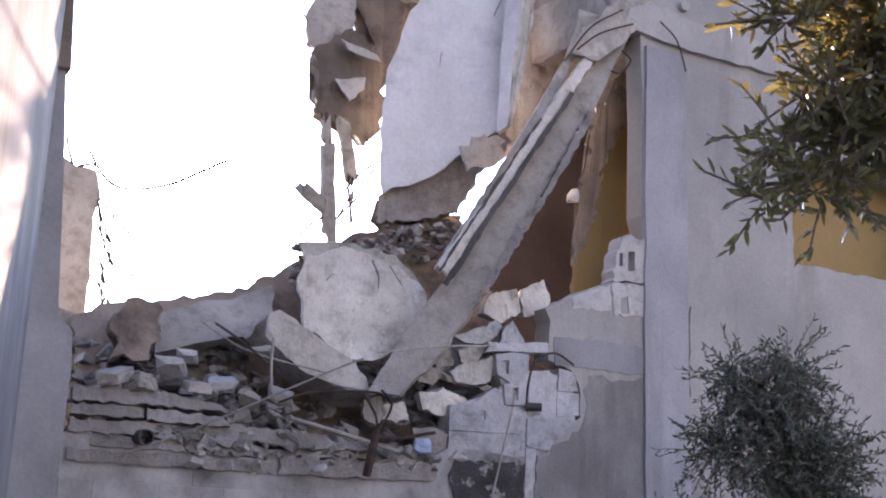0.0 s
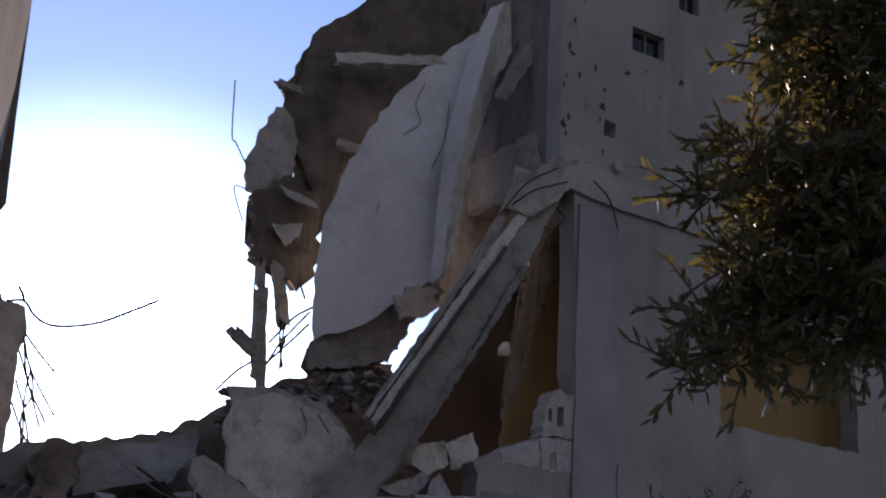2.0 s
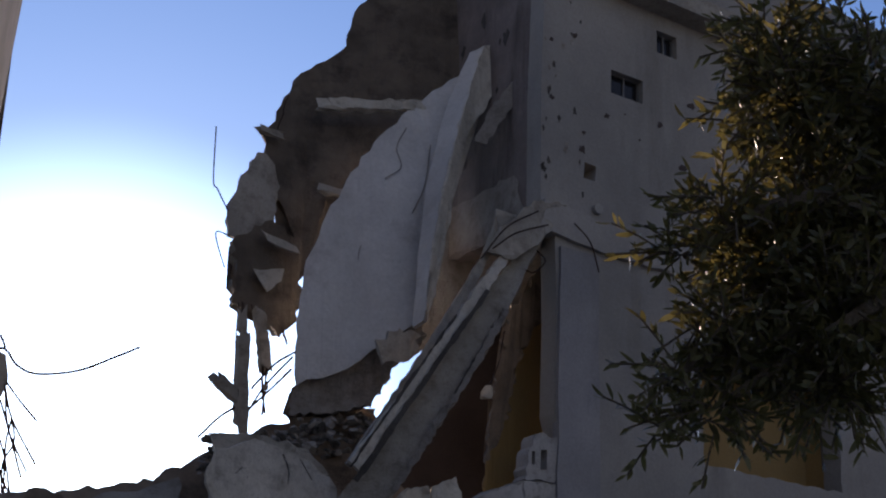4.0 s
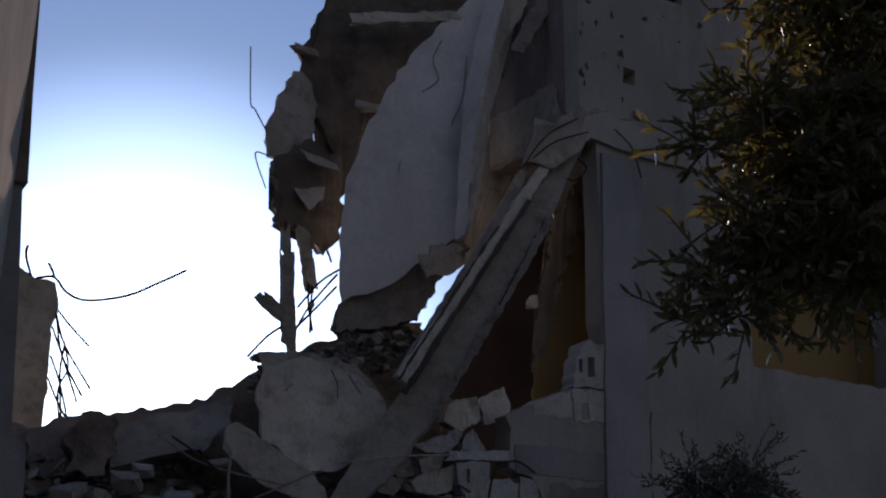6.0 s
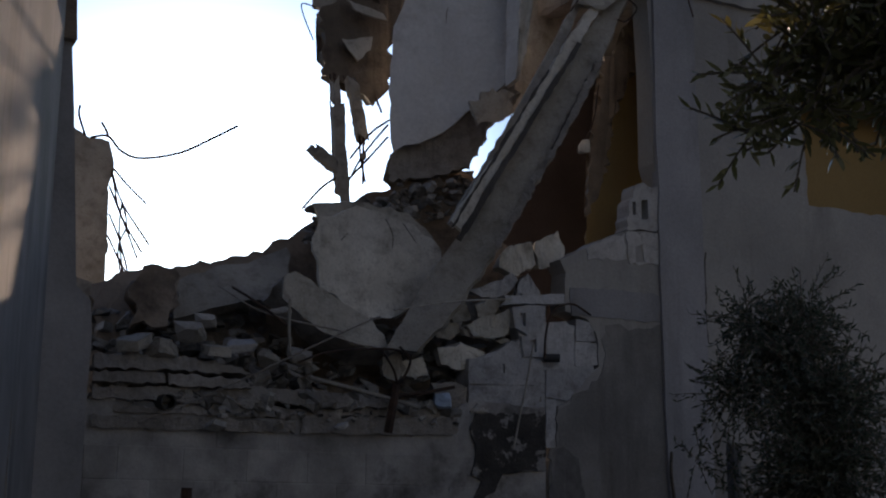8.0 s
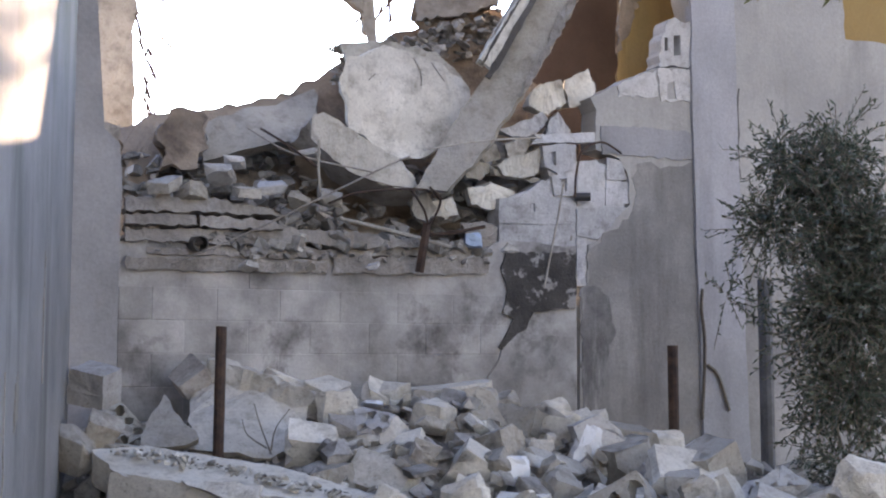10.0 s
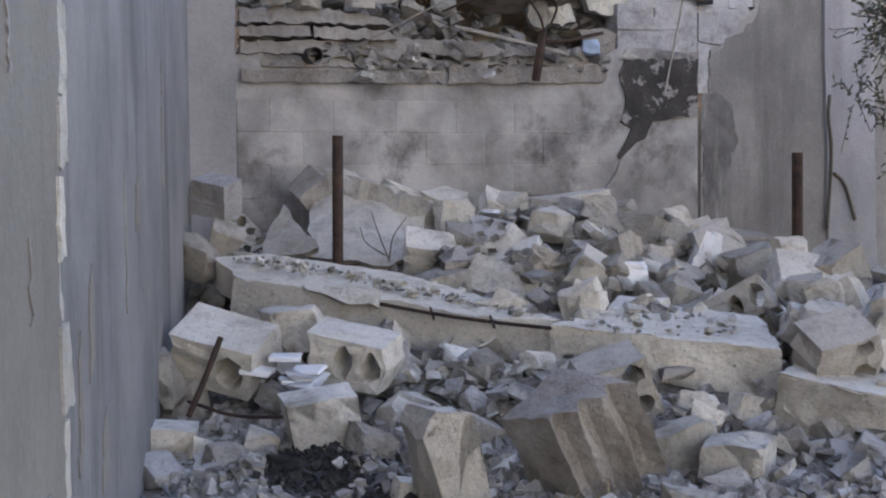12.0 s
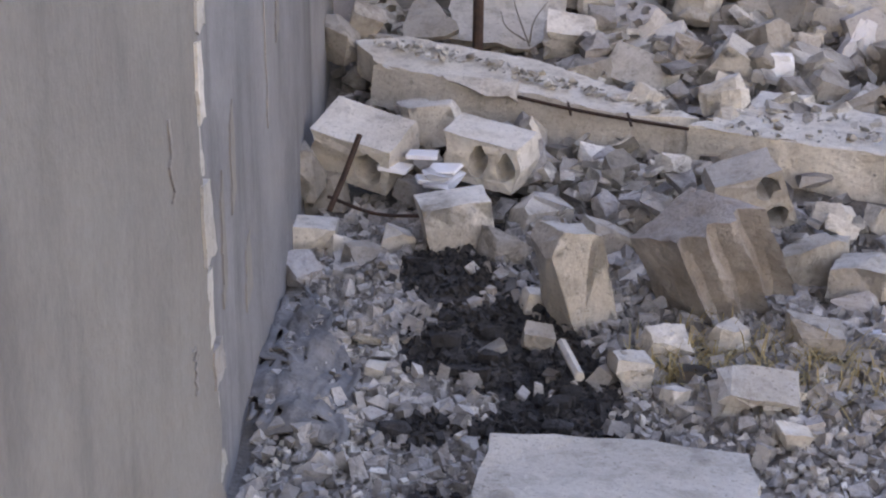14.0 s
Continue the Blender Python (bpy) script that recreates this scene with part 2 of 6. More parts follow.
def ragged(loop, step, amount, rng, closed=True):
    """A polygon's outline with its edges cut into short, uneven steps."""
    out = []
    n = len(loop)
    for i in range(n if closed else n - 1):
        a, b = Vector(loop[i]), Vector(loop[(i + 1) % n])
        k = max(1, int((b - a).length / step))
        across = Vector((-(b - a).y, (b - a).x, 0)).normalized() if len(a) == 2 else None
        for j in range(k):
            p = a.lerp(b, j / k)
            if j:
                p = p + Vector([rng.uniform(-amount, amount) for _ in range(len(p))])
            out.append(p)
    return out


def broken_slab(points, thick, rng, step=0.09, jag=0.025, away=None):
    """A broken slab: the seen face through points in the world, the body behind it, with crumbled edges."""
    pts = [Vector(p) for p in points]
    mid = sum(pts, Vector()) / len(pts)
    nrm = Vector()
    for a, b in zip(pts, pts[1:] + pts[:1]):
        nrm += (a - mid).cross(b - mid)
    nrm.normalize()
    if away is None:
        if nrm.dot(mid - Vector((0, 0, 1.6))) < 0:
            nrm = -nrm
        nrm = (nrm + (mid - Vector((0, 0, 1.6))).normalized() * 2).normalized()
    elif nrm.dot(Vector(away)) < 0:
        nrm = -nrm
    loop = []
    n = len(pts)
    for i in range(n):
        a, b = pts[i], pts[(i + 1) % n]
        k = max(1, int((b - a).length / step))
        side_way = (b - a).cross(nrm).normalized()
        for j in range(k):
            p = a.lerp(b, j / k)
            loop.append(p + side_way * rng.uniform(-jag, jag) + nrm * rng.uniform(0, jag * 0.4))
    bm = bmesh.new()
    rings = []
    for f in (0.0, 0.3, 0.7, 1.0):
        ring = []
        for p in loop:
            outw = (p - mid).normalized()
            ring.append(bm.verts.new(p + nrm * thick * f + outw * rng.uniform(-jag, jag) * (0.0 if f == 0 else 1.0) - outw * jag * f * 0.6))
        rings.append(ring)
    m = len(loop)
    for r0, r1 in zip(rings, rings[1:]):
        for i in range(m):
            bm.faces.new((r0[i], r0[(i + 1) % m], r1[(i + 1) % m], r1[i]))
    bm.faces.new(rings[0])
    bm.faces.new(rings[-1][::-1])
    bmesh.ops.triangulate(bm, faces=[f for f in bm.faces if len(f.verts) > 4])
    return bm


def plate(outline, holes, thick, matrix):
    """A wall from its outline in its own plane, with openings through it; the seen side at 0, the body behind."""
    bm = bmesh.new()
    edges = []
    for loop in (outline, *holes):
        vs = [bm.verts.new((p[0], p[1], 0)) for p in loop]
        edges += [bm.edges.new((vs[i], vs[(i + 1) % len(vs)])) for i in range(len(vs))]
    bmesh.ops.triangle_fill(bm, use_beauty=True, edges=edges)
    ext = bmesh.ops.extrude_face_region(bm, geom=bm.faces[:])
    bmesh.ops.translate(bm, vec=(0, 0, -thick), verts=[g for g in ext["geom"] if isinstance(g, bmesh.types.BMVert)])
    bmesh.ops.transform(bm, matrix=matrix, verts=bm.verts)
    return bm


def box(size, centre=(0, 0, 0), bevel=0.0, jit=0.0, rng=random):
    bm = bmesh.new()
    bmesh.ops.create_cube(bm, size=1)
    bmesh.ops.scale(bm, vec=size, verts=bm.verts)
    if jit:
        for v in bm.verts:
            v.co += Vector([rng.uniform(-jit, jit) for _ in range(3)])
    if bevel:
        bmesh.ops.bevel(bm, geom=bm.edges[:], offset=bevel, segments=1, affect="EDGES")
    bmesh.ops.translate(bm, vec=centre, verts=bm.verts)
    return bm


def beam(p0, p1, width, depth, across, rng, jag=0.015, cuts=14, chip=0.0):
    """A long cast member from p0 to p1 with worn arrises and broken ends; across points along its width."""
    p0, p1, across = Vector(p0), Vector(p1), Vector(across)
    along = (p1 - p0).normalized()
    across = (across - along * across.dot(along)).normalized()
    deep = along.cross(across)
    bm = bmesh.new()
    rings = []
    prof = ((-0.5, -0.44), (-0.44, -0.5), (0.44, -0.5), (0.5, -0.44), (0.5, 0.44), (0.44, 0.5), (-0.44, 0.5), (-0.5, 0.44))
    for i in range(cuts + 1):
        c = p0.lerp(p1, i / cuts)
        ring = []
        for a, b in prof:
            end = rng.uniform(-0.06, 0.06) if i in (0, cuts) else rng.uniform(-0.01, 0.01)
            k = 1 - (chip * max(0, rng.gauss(0, 1)) if chip else 0)
            ring.append(bm.verts.new(c + across * (a * width * k + rng.uniform(-jag, jag)) + deep * (b * depth * k + rng.uniform(-jag, jag)) + along * end))
        rings.append(ring)
    for r0, r1 in zip(rings, rings[1:]):
        for i in range(8):
            bm.faces.new((r0[i], r0[(i + 1) % 8], r1[(i + 1) % 8], r1[i]))
    bm.faces.new(rings[0][::-1])
    bm.faces.new(rings[-1])
    return bm


def tube(points, radius, sides=6, smooth=6, into=None):
    """A bar, wire or pipe along a smooth line through the points."""
    pts = [Vector(p) for p in points]
    line = []
    if len(pts) == 2:
        line = pts
    else:
        ext = [pts[0] * 2 - pts[1], *pts, pts[-1] * 2 - pts[-2]]
        for i in range(1, len(ext) - 2):
            a, b, c, d = ext[i - 1:i + 3]
            for j in range(smooth):
                t = j / smooth
                line.append(0.5 * ((2 * b) + (c - a) * t + (2 * a - 5 * b + 4 * c - d) * t * t + (3 * b - a - 3 * c + d) * t ** 3))
        line.append(pts[-1])
    bm = into or bmesh.new()
    rings = []
    for i, p in enumerate(line):
        w = (line[min(i + 1, len(line) - 1)] - line[max(i - 1, 0)]).normalized()
        x = w.orthogonal().normalized() if i == 0 else (rings_x - w * rings_x.dot(w)).normalized()
        rings_x = x
        y = w.cross(x)
        rad = radius(i / max(1, len(line) - 1)) if callable(radius) else radius
        rings.append([bm.verts.new(p + (x * math.cos(k * math.tau / sides) + y * math.sin(k * math.tau / sides)) * rad) for k in range(sides)])
    for r0, r1 in zip(rings, rings[1:]):
        for i in range(sides):
            bm.faces.new((r0[i], r0[(i + 1) % sides], r1[(i + 1) % sides], r1[i]))
    bm.faces.new(rings[0][::-1])
    bm.faces.new(rings[-1])
    return bm


def knock(bm, rng, cuts, deep=(0.55, 0.85)):
    """Knocks corners off a convex lump along random planes."""
    for _ in range(cuts):
        way = Vector((rng.gauss(0, 1), rng.gauss(0, 1), rng.gauss(0, 1))).normalized()
        far = max(v.co.dot(way) for v in bm.verts)
        bmesh.ops.bisect_plane(bm, geom=bm.verts[:] + bm.edges[:] + bm.faces[:], plane_co=way * far * rng.uniform(*deep), plane_no=way, clear_outer=True)
        bmesh.ops.convex_hull(bm, input=bm.verts)
    bmesh.ops.delete(bm, geom=[v for v in bm.verts if not v.link_faces], context="VERTS")
    return bm


def hull(rng, sx, sy, sz, n=14, flat=0.5):
    """An angular lump of broken concrete: corners of a skewed box, some of them knocked off."""
    bm = bmesh.new()
    for i in (-1, 1):
        for j in (-1, 1):
            for k in (-1, 1):
                if rng.random() < 0.82:
                    bm.verts.new((i * sx * rng.uniform(0.3, 0.5), j * sy * rng.uniform(0.3, 0.5), k * sz * rng.uniform(0.32, 0.5)))
    for _ in range(n):
        v = Vector((rng.gauss(0, 1), rng.gauss(0, 1), rng.gauss(0, 1))).normalized()
        v = Vector([max(-flat, min(flat, c)) for c in v]) / flat * 0.46
        bm.verts.new((v.x * sx * rng.uniform(0.8, 1.0), v.y * sy * rng.uniform(0.8, 1.0), v.z * sz * rng.uniform(0.8, 1.0)))
    res = bmesh.ops.convex_hull(bm, input=bm.verts)
    bmesh.ops.delete(bm, geom=[v for v in bm.verts if not v.link_faces], context="VERTS")
    return knock(bm, rng, 3)


def rough_hull(rng, sx, sy, sz, amount=0.02):
    """A larger lump whose faces are broken up too."""
    bm = hull(rng, sx, sy, sz, 10)
    bmesh.ops.triangulate(bm, faces=bm.faces[:])
    bmesh.ops.subdivide_edges(bm, edges=bm.edges[:], cuts=3, use_grid_fill=True)
    off = Vector((rng.uniform(-9, 9), rng.uniform(-9, 9), rng.uniform(-9, 9)))
    for v in bm.verts:
        q = v.co * 9 + off
        v.co += v.co.normalized() * amount * 0.6 * (1.3 * noise.noise(q * 0.6) + 0.9 * noise.noise(q * 1.7) + 0.6 * noise.noise(q * 4.1))
    return bm


def hollow_block(rng, length=0.4, high=0.2, deep=0.2, holes=3, rows=1, broken=0.0):
    """A cast hollow block: rounded cores through it; broken ones have uneven ends."""
    bm = bmesh.new()
    edges = []
    xa = -length / 2 + broken * rng.random() * length * 0.4
    n = 5
    outline = [(xa + rng.uniform(-0.03, 0.03) * (broken > 0), -high / 2 + high * i / n) for i in range(n + 1)][::-1]
    outline += [(length / 2 - broken * rng.random() * 0.06, -high / 2), (length / 2, 0), (length / 2 - broken * rng.random() * 0.06, high / 2)]
    loops = [outline]
    for r in range(rows):
        for h in range(holes):
            cx = -length / 2 + length * (h + 0.5) / holes
            cz = -high / 2 + high * (r + 0.5) / rows
            if cx - length / holes * 0.36 < xa + 0.035:
                continue
            loops.append([(cx + length / holes * 0.33 * math.cos(k * math.tau / 12), cz + high / rows * 0.33 * math.sin(k * math.tau / 12)) for k in range(12)])
    for loop in loops:
        vs = [bm.verts.new((p[0], 0, p[1])) for p in loop]
        edges += [bm.edges.new((vs[i], vs[(i + 1) % len(vs)])) for i in range(len(vs))]
    bmesh.ops.triangle_fill(bm, use_beauty=True, edges=edges)
    ext = bmesh.ops.extrude_face_region(bm, geom=bm.faces[:])
    bmesh.ops.translate(bm, vec=(0, deep, 0), verts=[g for g in ext["geom"] if isinstance(g, bmesh.types.BMVert)])
    bmesh.ops.translate(bm, vec=(0, -deep / 2, 0), verts=bm.verts)
    if broken:
        for v in bm.verts:
            v.co += Vector([rng.uniform(-0.008, 0.008) for _ in range(3)])
    return bm


def roughen(bm, amount, cuts=2, seed=0.0):
    """Breaks up a mesh's flat faces and straight edges."""
    bmesh.ops.triangulate(bm, faces=bm.faces[:])
    bmesh.ops.subdivide_edges(bm, edges=[e for e in bm.edges if e.calc_length() > amount * 3], cuts=cuts, use_grid_fill=True)
    off = Vector((seed, seed * 2.3, 1.7))
    for v in bm.verts:
        q = v.co * 8 + off
        v.co += amount * (noise.noise_vector(q) * 1.2 + noise.noise_vector(q * 3.1) * 0.7)
    return bm


# ---- ground ----
def build_ground():
    n = 110
    xs, ys = np.linspace(-7, 7, n), np.linspace(-2, 14, n)
    verts = [(float(x), float(y), height(float(x), float(y))) for y in ys for x in xs]
    faces = [(j * n + i, j * n + i + 1, (j + 1) * n + i + 1, (j + 1) * n + i) for j in range(n - 1) for i in range(n - 1)]
    rim = [i for i in range(n)] + [j * n + n - 1 for j in range(1, n)] + [(n - 1) * n + i for i in range(n - 2, -1, -1)] + [j * n for j in range(n - 2, 0, -1)]
    base = len(verts)
    for i in rim:
        p = Vector(verts[i]) - Vector((0, 6, 0))
        p = Vector((p.x, p.y, 0)).normalized() * 2500
        verts.append((p.x, p.y + 6, -0.3))
    for k in range(len(rim)):
        faces.append((rim[k], base + k, base + (k + 1) % len(rim), rim[(k + 1) % len(rim)]))
    me = bpy.data.meshes.new("ground")
    me.from_pydata(verts, [], faces)
    me.materials.append(GROUND_MAT)
    return tagged(new("ground", me), "dusty grey ground of crushed concrete and earth", "ground", kind="structure")


BURN = (((-1.04, 4.60, 0.37), 0.27), ((-0.79, 4.17, 0.37), 0.28), ((-0.61, 3.92, 0.37), 0.26), ((-0.46, 3.65, 0.37), 0.23), ((-0.55, 3.53, 0.37), 0.17), ((-1.05, 5.16, 0.37), 0.17), ((-0.91, 3.96, 0.37), 0.20), ((-0.85, 3.46, 0.37), 0.11), ((-0.69, 3.05, 0.37), 0.11))


def burnt(x, y):
    """How charred the ground is, from an old fire."""
    b = max(1 - math.hypot(x - c[0], y - c[1]) / r for c, r in BURN)
    return b + 0.45 * noise.noise((x * 5, y * 5, 7.0))


GROUND_MAT = surface("rubble_earth", (0.15, 0.135, 0.12), (0.24, 0.22, 0.195), (0.09, 0.08, 0.07), (0.5, 0.7), scale=2.2, fine=35, bump=0.9, grain=0.5)


def char_ground(m):
    nt = m.node_tree
    val = [n for n in nt.nodes if n.type == "HUE_SAT"][0]
    pos = [n for n in nt.nodes if n.type == "NEW_GEOMETRY"][0].outputs["Position"]
    wob = noise_tex(nt, pos, 4.0, 5.0)
    total = None
    for c, r in BURN:
        d = nt.nodes.new("ShaderNodeVectorMath")
        d.operation = "DISTANCE"
        nt.links.new(pos, d.inputs[0])
        d.inputs[1].default_value = c
        k = ramp(nt, d.outputs["Value"], r * 1.15, r * 0.6)
        if total is None:
            total = k
        else:
            mx = nt.nodes.new("ShaderNodeMath")
            mx.operation = "MAXIMUM"
            nt.links.new(total, mx.inputs[0])
            nt.links.new(k, mx.inputs[1])
            total = mx.outputs[0]
    ad = nt.nodes.new("ShaderNodeMath")
    ad.operation = "MULTIPLY"
    nt.links.new(total, ad.inputs[0])
    nt.links.new(ramp(nt, wob, 0.35, 0.55), ad.inputs[1])
    col = mixed(nt, ad.outputs[0], val.outputs[0], (0.018, 0.017, 0.018))
    nt.links.new(col, nt.nodes["Principled BSDF"].inputs["Base Color"])


char_ground(GROUND_MAT)
build_ground()

# ---- the wall along the yard's side ----
rg = random.Random(5)
AEND = 4.4
def coat_edge(z):
    return float(np.interp(z, (0.4, 0.8, 1.3, 1.7, 2.4), (-0.17, -0.22, -0.29, -0.24, -0.20)))


edge_near = [(coat_edge(z) + rg.choice((-0.03, -0.012, 0.0, 0.014, 0.03)) + rg.uniform(-0.008, 0.008), z) for z in np.linspace(7.4, -0.2, 120)]
side_wall = root("wall_side", "tall grey rendered wall with streaks and cracks along the yard", "wall", kind="structure")
part("near_render", plate([(-4.0, -0.2), (-4.0, 7.4)] + edge_near, [], 0.3, side_m(0.035)), SIDE, side_wall, "thick render coat with a chipped edge")
part("wall_face", plate([(-0.6, -0.2), (AEND, -0.2), (AEND, 7.4), (-0.6, 7.4)], [], 0.3, side_m(0.0)), SIDE_FAR, side_wall)
z = 3.2
while z > 0.45:
    h, w, e = rg.uniform(0.06, 0.24), rg.uniform(0.05, 0.17), coat_edge(z) - 0.02
    part("render_chip", plate(ragged([(e, z - h), (e + w, z - h * 0.95), (e + w * rg.uniform(0.6, 1.1), z), (e, z)], 0.03, 0.012, rg), [], 0.05, side_m(0.022 + rg.uniform(0, 0.02))), PALE if rg.random() < 0.75 else DIRTY, side_wall, "chipped pale edge of the render")
    z -= h * rg.uniform(0.9, 1.25)
for a, z, w, h in ((0.35, 0.95, 0.10, 0.30), (0.55, 0.62, 0.14, 0.22), (0.15, 0.75, 0.07, 0.35), (1.5, 1.3, 0.12, 0.2)):
    part("bare_patch", plate(ragged([(a, z), (a + w, z + h * 0.2), (a + w * 0.8, z + h), (a + w * 0.2, z + h * 0.8)], 0.03, 0.014, rg), [], 0.006, side_m(0.0045)), SIDE, side_wall, "pale patch where the render has flaked")
for a, z, L in ((-0.6, 1.35, 0.16), (-0.45, 0.85, 0.1), (1.2, 1.5, 0.45), (-0.75, 1.75, 0.12), (2.6, 2.0, 0.55)):
    p = [(a + 0.03 * noise.noise((i * 0.8, a, 3)), z - L * i / 9) for i in range(10)]
    w = rg.uniform(0.008, 0.03)
    part("drip_stain", plate([(x - w * rg.random(), y) for x, y in p] + [(x + w * rg.random(), y) for x, y in p[::-1]], [], 0.004, side_m(0.039 if a < -0.3 else 0.0045)), DIRTY, side_wall, "dark drip mark on the render")

# ---- corner column and the broken wall stub behind it ----
column = root("corner_column", "tall weathered concrete corner column, cracked along its edge", "column", kind="structure")
part("shaft", plate([(-3.46, 0.0), (-2.95, 0.0), (-2.97, 1.4), (-2.97, 2.3), (-2.96, 2.62), (-2.98, 2.84), (-3.07, 2.92), (-3.15, 4.0), (-3.19, 4.42), (-3.46, 4.42)], [], 0.3, front_m(0.10)), PLASTER, column)
# the darker brown puts the shaft's shaded side into its colour
part("upper_shaft", plate([(-3.56, 4.42), (-3.17, 4.42), (-3.21, 5.0), (-3.27, 6.2), (-3.36, 8.8), (-3.75, 8.8)], [], 0.45, front_m(0.16)), BROWN, column, "upper part of the column, brown to paint its shaded side")
part("crack_strip", plate(ragged([(-3.30, 0.9), (-3.28, 0.9), (-3.33, 3.6), (-3.35, 3.6)], 0.12, 0.008, random.Random(2)), [], 0.01, front_m(0.106)), SOOT_AND_GAP, column, "dark open joint")

rg = random.Random(11)
stub = root("wall_stub", "broken concrete wall end with hanging reinforcement mesh", "wall", kind="structure")
part("body", broken_slab([(-3.31, 10.00, 4.67), (-3.11, 10.10, 4.60), (-2.96, 10.18, 4.58), (-2.94, 10.19, 4.41), (-2.96, 10.18, 4.21), (-2.95, 10.19, 3.84), (-2.96, 10.18, 3.42), (-2.85, 10.24, 0.00), (-3.24, 10.04, 0.00), (-3.35, 9.97, 3.56)], 0.25, rg, 0.06, 0.02), CONCRETE, stub)
for pts in ([(-2.94, 10.19, 4.36), (-2.85, 10.32, 4.25), (-2.72, 10.45, 4.12)],
            [(-2.95, 10.19, 4.34), (-2.86, 10.23, 4.08), (-2.65, 10.35, 3.75)],
            [(-2.94, 10.19, 4.30), (-2.87, 10.23, 3.99), (-2.70, 10.32, 3.68)],
            [(-2.96, 10.18, 4.21), (-2.85, 10.24, 3.94), (-2.73, 10.30, 3.63)],
            [(-2.95, 10.19, 3.98), (-2.86, 10.23, 3.76), (-2.78, 10.28, 3.47)],
            [(-2.95, 10.18, 3.80), (-2.86, 10.23, 3.61), (-2.78, 10.27, 3.48)],
            [(-2.86, 10.23, 4.08), (-2.87, 10.23, 3.85), (-2.82, 10.26, 3.43)],
            [(-2.87, 10.23, 4.11), (-2.82, 10.26, 3.90), (-2.87, 10.23, 3.71), (-2.83, 10.24, 3.43)]):
    part("mesh_wire", tube(pts, 0.0095, 5), RUST, stub)
for pts in ([(-3.04, 10.14, 4.73), (-3.00, 10.15, 4.66), (-2.99, 10.17, 4.62)],
            [(-3.11, 10.10, 4.59), (-2.99, 10.17, 4.62), (-2.89, 10.22, 4.51), (-2.74, 10.30, 4.47), (-2.46, 10.45, 4.56), (-2.22, 10.57, 4.72), (-2.03, 10.67, 4.86)],
            [(-3.20, 10.06, 4.85), (-3.20, 10.05, 4.76), (-3.15, 10.08, 4.60)]):
    part("loose_wire", tube(pts, 0.0115, 5), RUST, stub, "bent reinforcing wire")

# ---- the yard's back wall of blocks ----
rg = random.Random(21)
yard_wall = root("wall_yard_back", "grey smeared block wall with a ragged top", "wall", kind="structure")
top = [(-2.95, 2.30)] + ragged([(-2.95, 2.30), (-2.2, 2.22), (-1.4, 2.12), (-0.9, 2.15), (-0.42, 2.36), (0.2, 2.36)], 0.1, 0.02, rg, False)[1:] + [(0.2, 2.36)]
part("mortar_core", plate([(0.2, 0.0), (-2.95, 0.0)] + [tuple(p) for p in top], [], 0.2, front_m(-0.004)), YARD_BLOCK, yard_wall)
yard_mesh = mesh_of("block", box((0.396, 0.196, 0.03), bevel=0.003), YARD_BLOCK)
yard_half = mesh_of("block", box((0.196, 0.196, 0.03), bevel=0.003), YARD_BLOCK)
FRONT_ROT = front_m().to_3x3().to_4x4()
for row in range(11):
    z = 0.10 + row * 0.2
    x = -2.75 if row % 2 else -2.95
    if row % 2:
        ob = new("block", yard_half)
        ob.matrix_world = Matrix.Translation(front(-2.85, z, -0.012)) @ FRONT_ROT
        ob.parent = yard_wall
    while x < -0.55:
        if not (row == 10 and rg.random() < 0.4):
            ob = new("block", yard_mesh)
            ob.matrix_world = Matrix.Translation(front(x + 0.2, z, -0.017 + rg.uniform(-0.002, 0.003))) @ FRONT_ROT @ pose(0, 0, 0, rg.uniform(-0.4, 0.4), rg.uniform(-0.4, 0.4), 0)
            ob.parent = yard_wall
        x += 0.4
part("render_patch", plate(ragged([(-0.62, 0.6), (0.17, 0.6), (0.17, 1.72), (-0.3, 1.75), (-0.5, 1.45), (-0.66, 1.1)], 0.12, 0.02, rg), [], 0.02, front_m(0.016)), YARD_BLOCK, yard_wall, "smooth cement patch")
part("sooted_patch", plate(ragged([(-0.36, 2.29), (0.19, 2.31), (0.19, 1.92), (0.00, 1.91), (-0.15, 1.89), (-0.21, 1.77), (-0.28, 1.74), (-0.39, 1.63), (-0.42, 1.65), (-0.35, 1.76), (-0.31, 1.84), (-0.39, 1.88), (-0.35, 2.02), (-0.40, 2.19)], 0.05, 0.008, rg), [], 0.012, front_m(0.020)), SOOT_AND_GAP, yard_wall, "black tarred patch with flaked paint")

# ---- the house front ----
rg = random.Random(31)
house = root("house", "war-damaged rendered concrete house, its corner torn open", "house")
outline = [(0.2, 0.0), (9.0, 0.0), (9.0, 9.1), (0.99, 9.1), (0.97, 7.0), (0.99, 6.0), (1.14, 5.72), (1.17, 5.0), (1.17, 4.25), (1.27, 3.92), (1.25, 3.71), (0.89, 3.69), (0.74, 3.62), (0.50, 3.51), (0.33, 3.42), (0.38, 3.33), (0.37, 3.05), (0.56, 3.00), (0.63, 2.90), (0.65, 2.67), (0.38, 2.40), (0.30, 2.37), (0.29, 2.09), (0.23, 1.99)]
outline = [(p[0], p[1]) for p in outline]
low = ragged(outline[9:], 0.07, 0.012, rg, False)
window_low = [(1.70, 7.42), (2.06, 7.43), (2.06, 7.20), (1.71, 7.19)]
window_high = [(2.22, 8.01), (2.46, 8.01), (2.46, 7.79), (2.23, 7.77)]


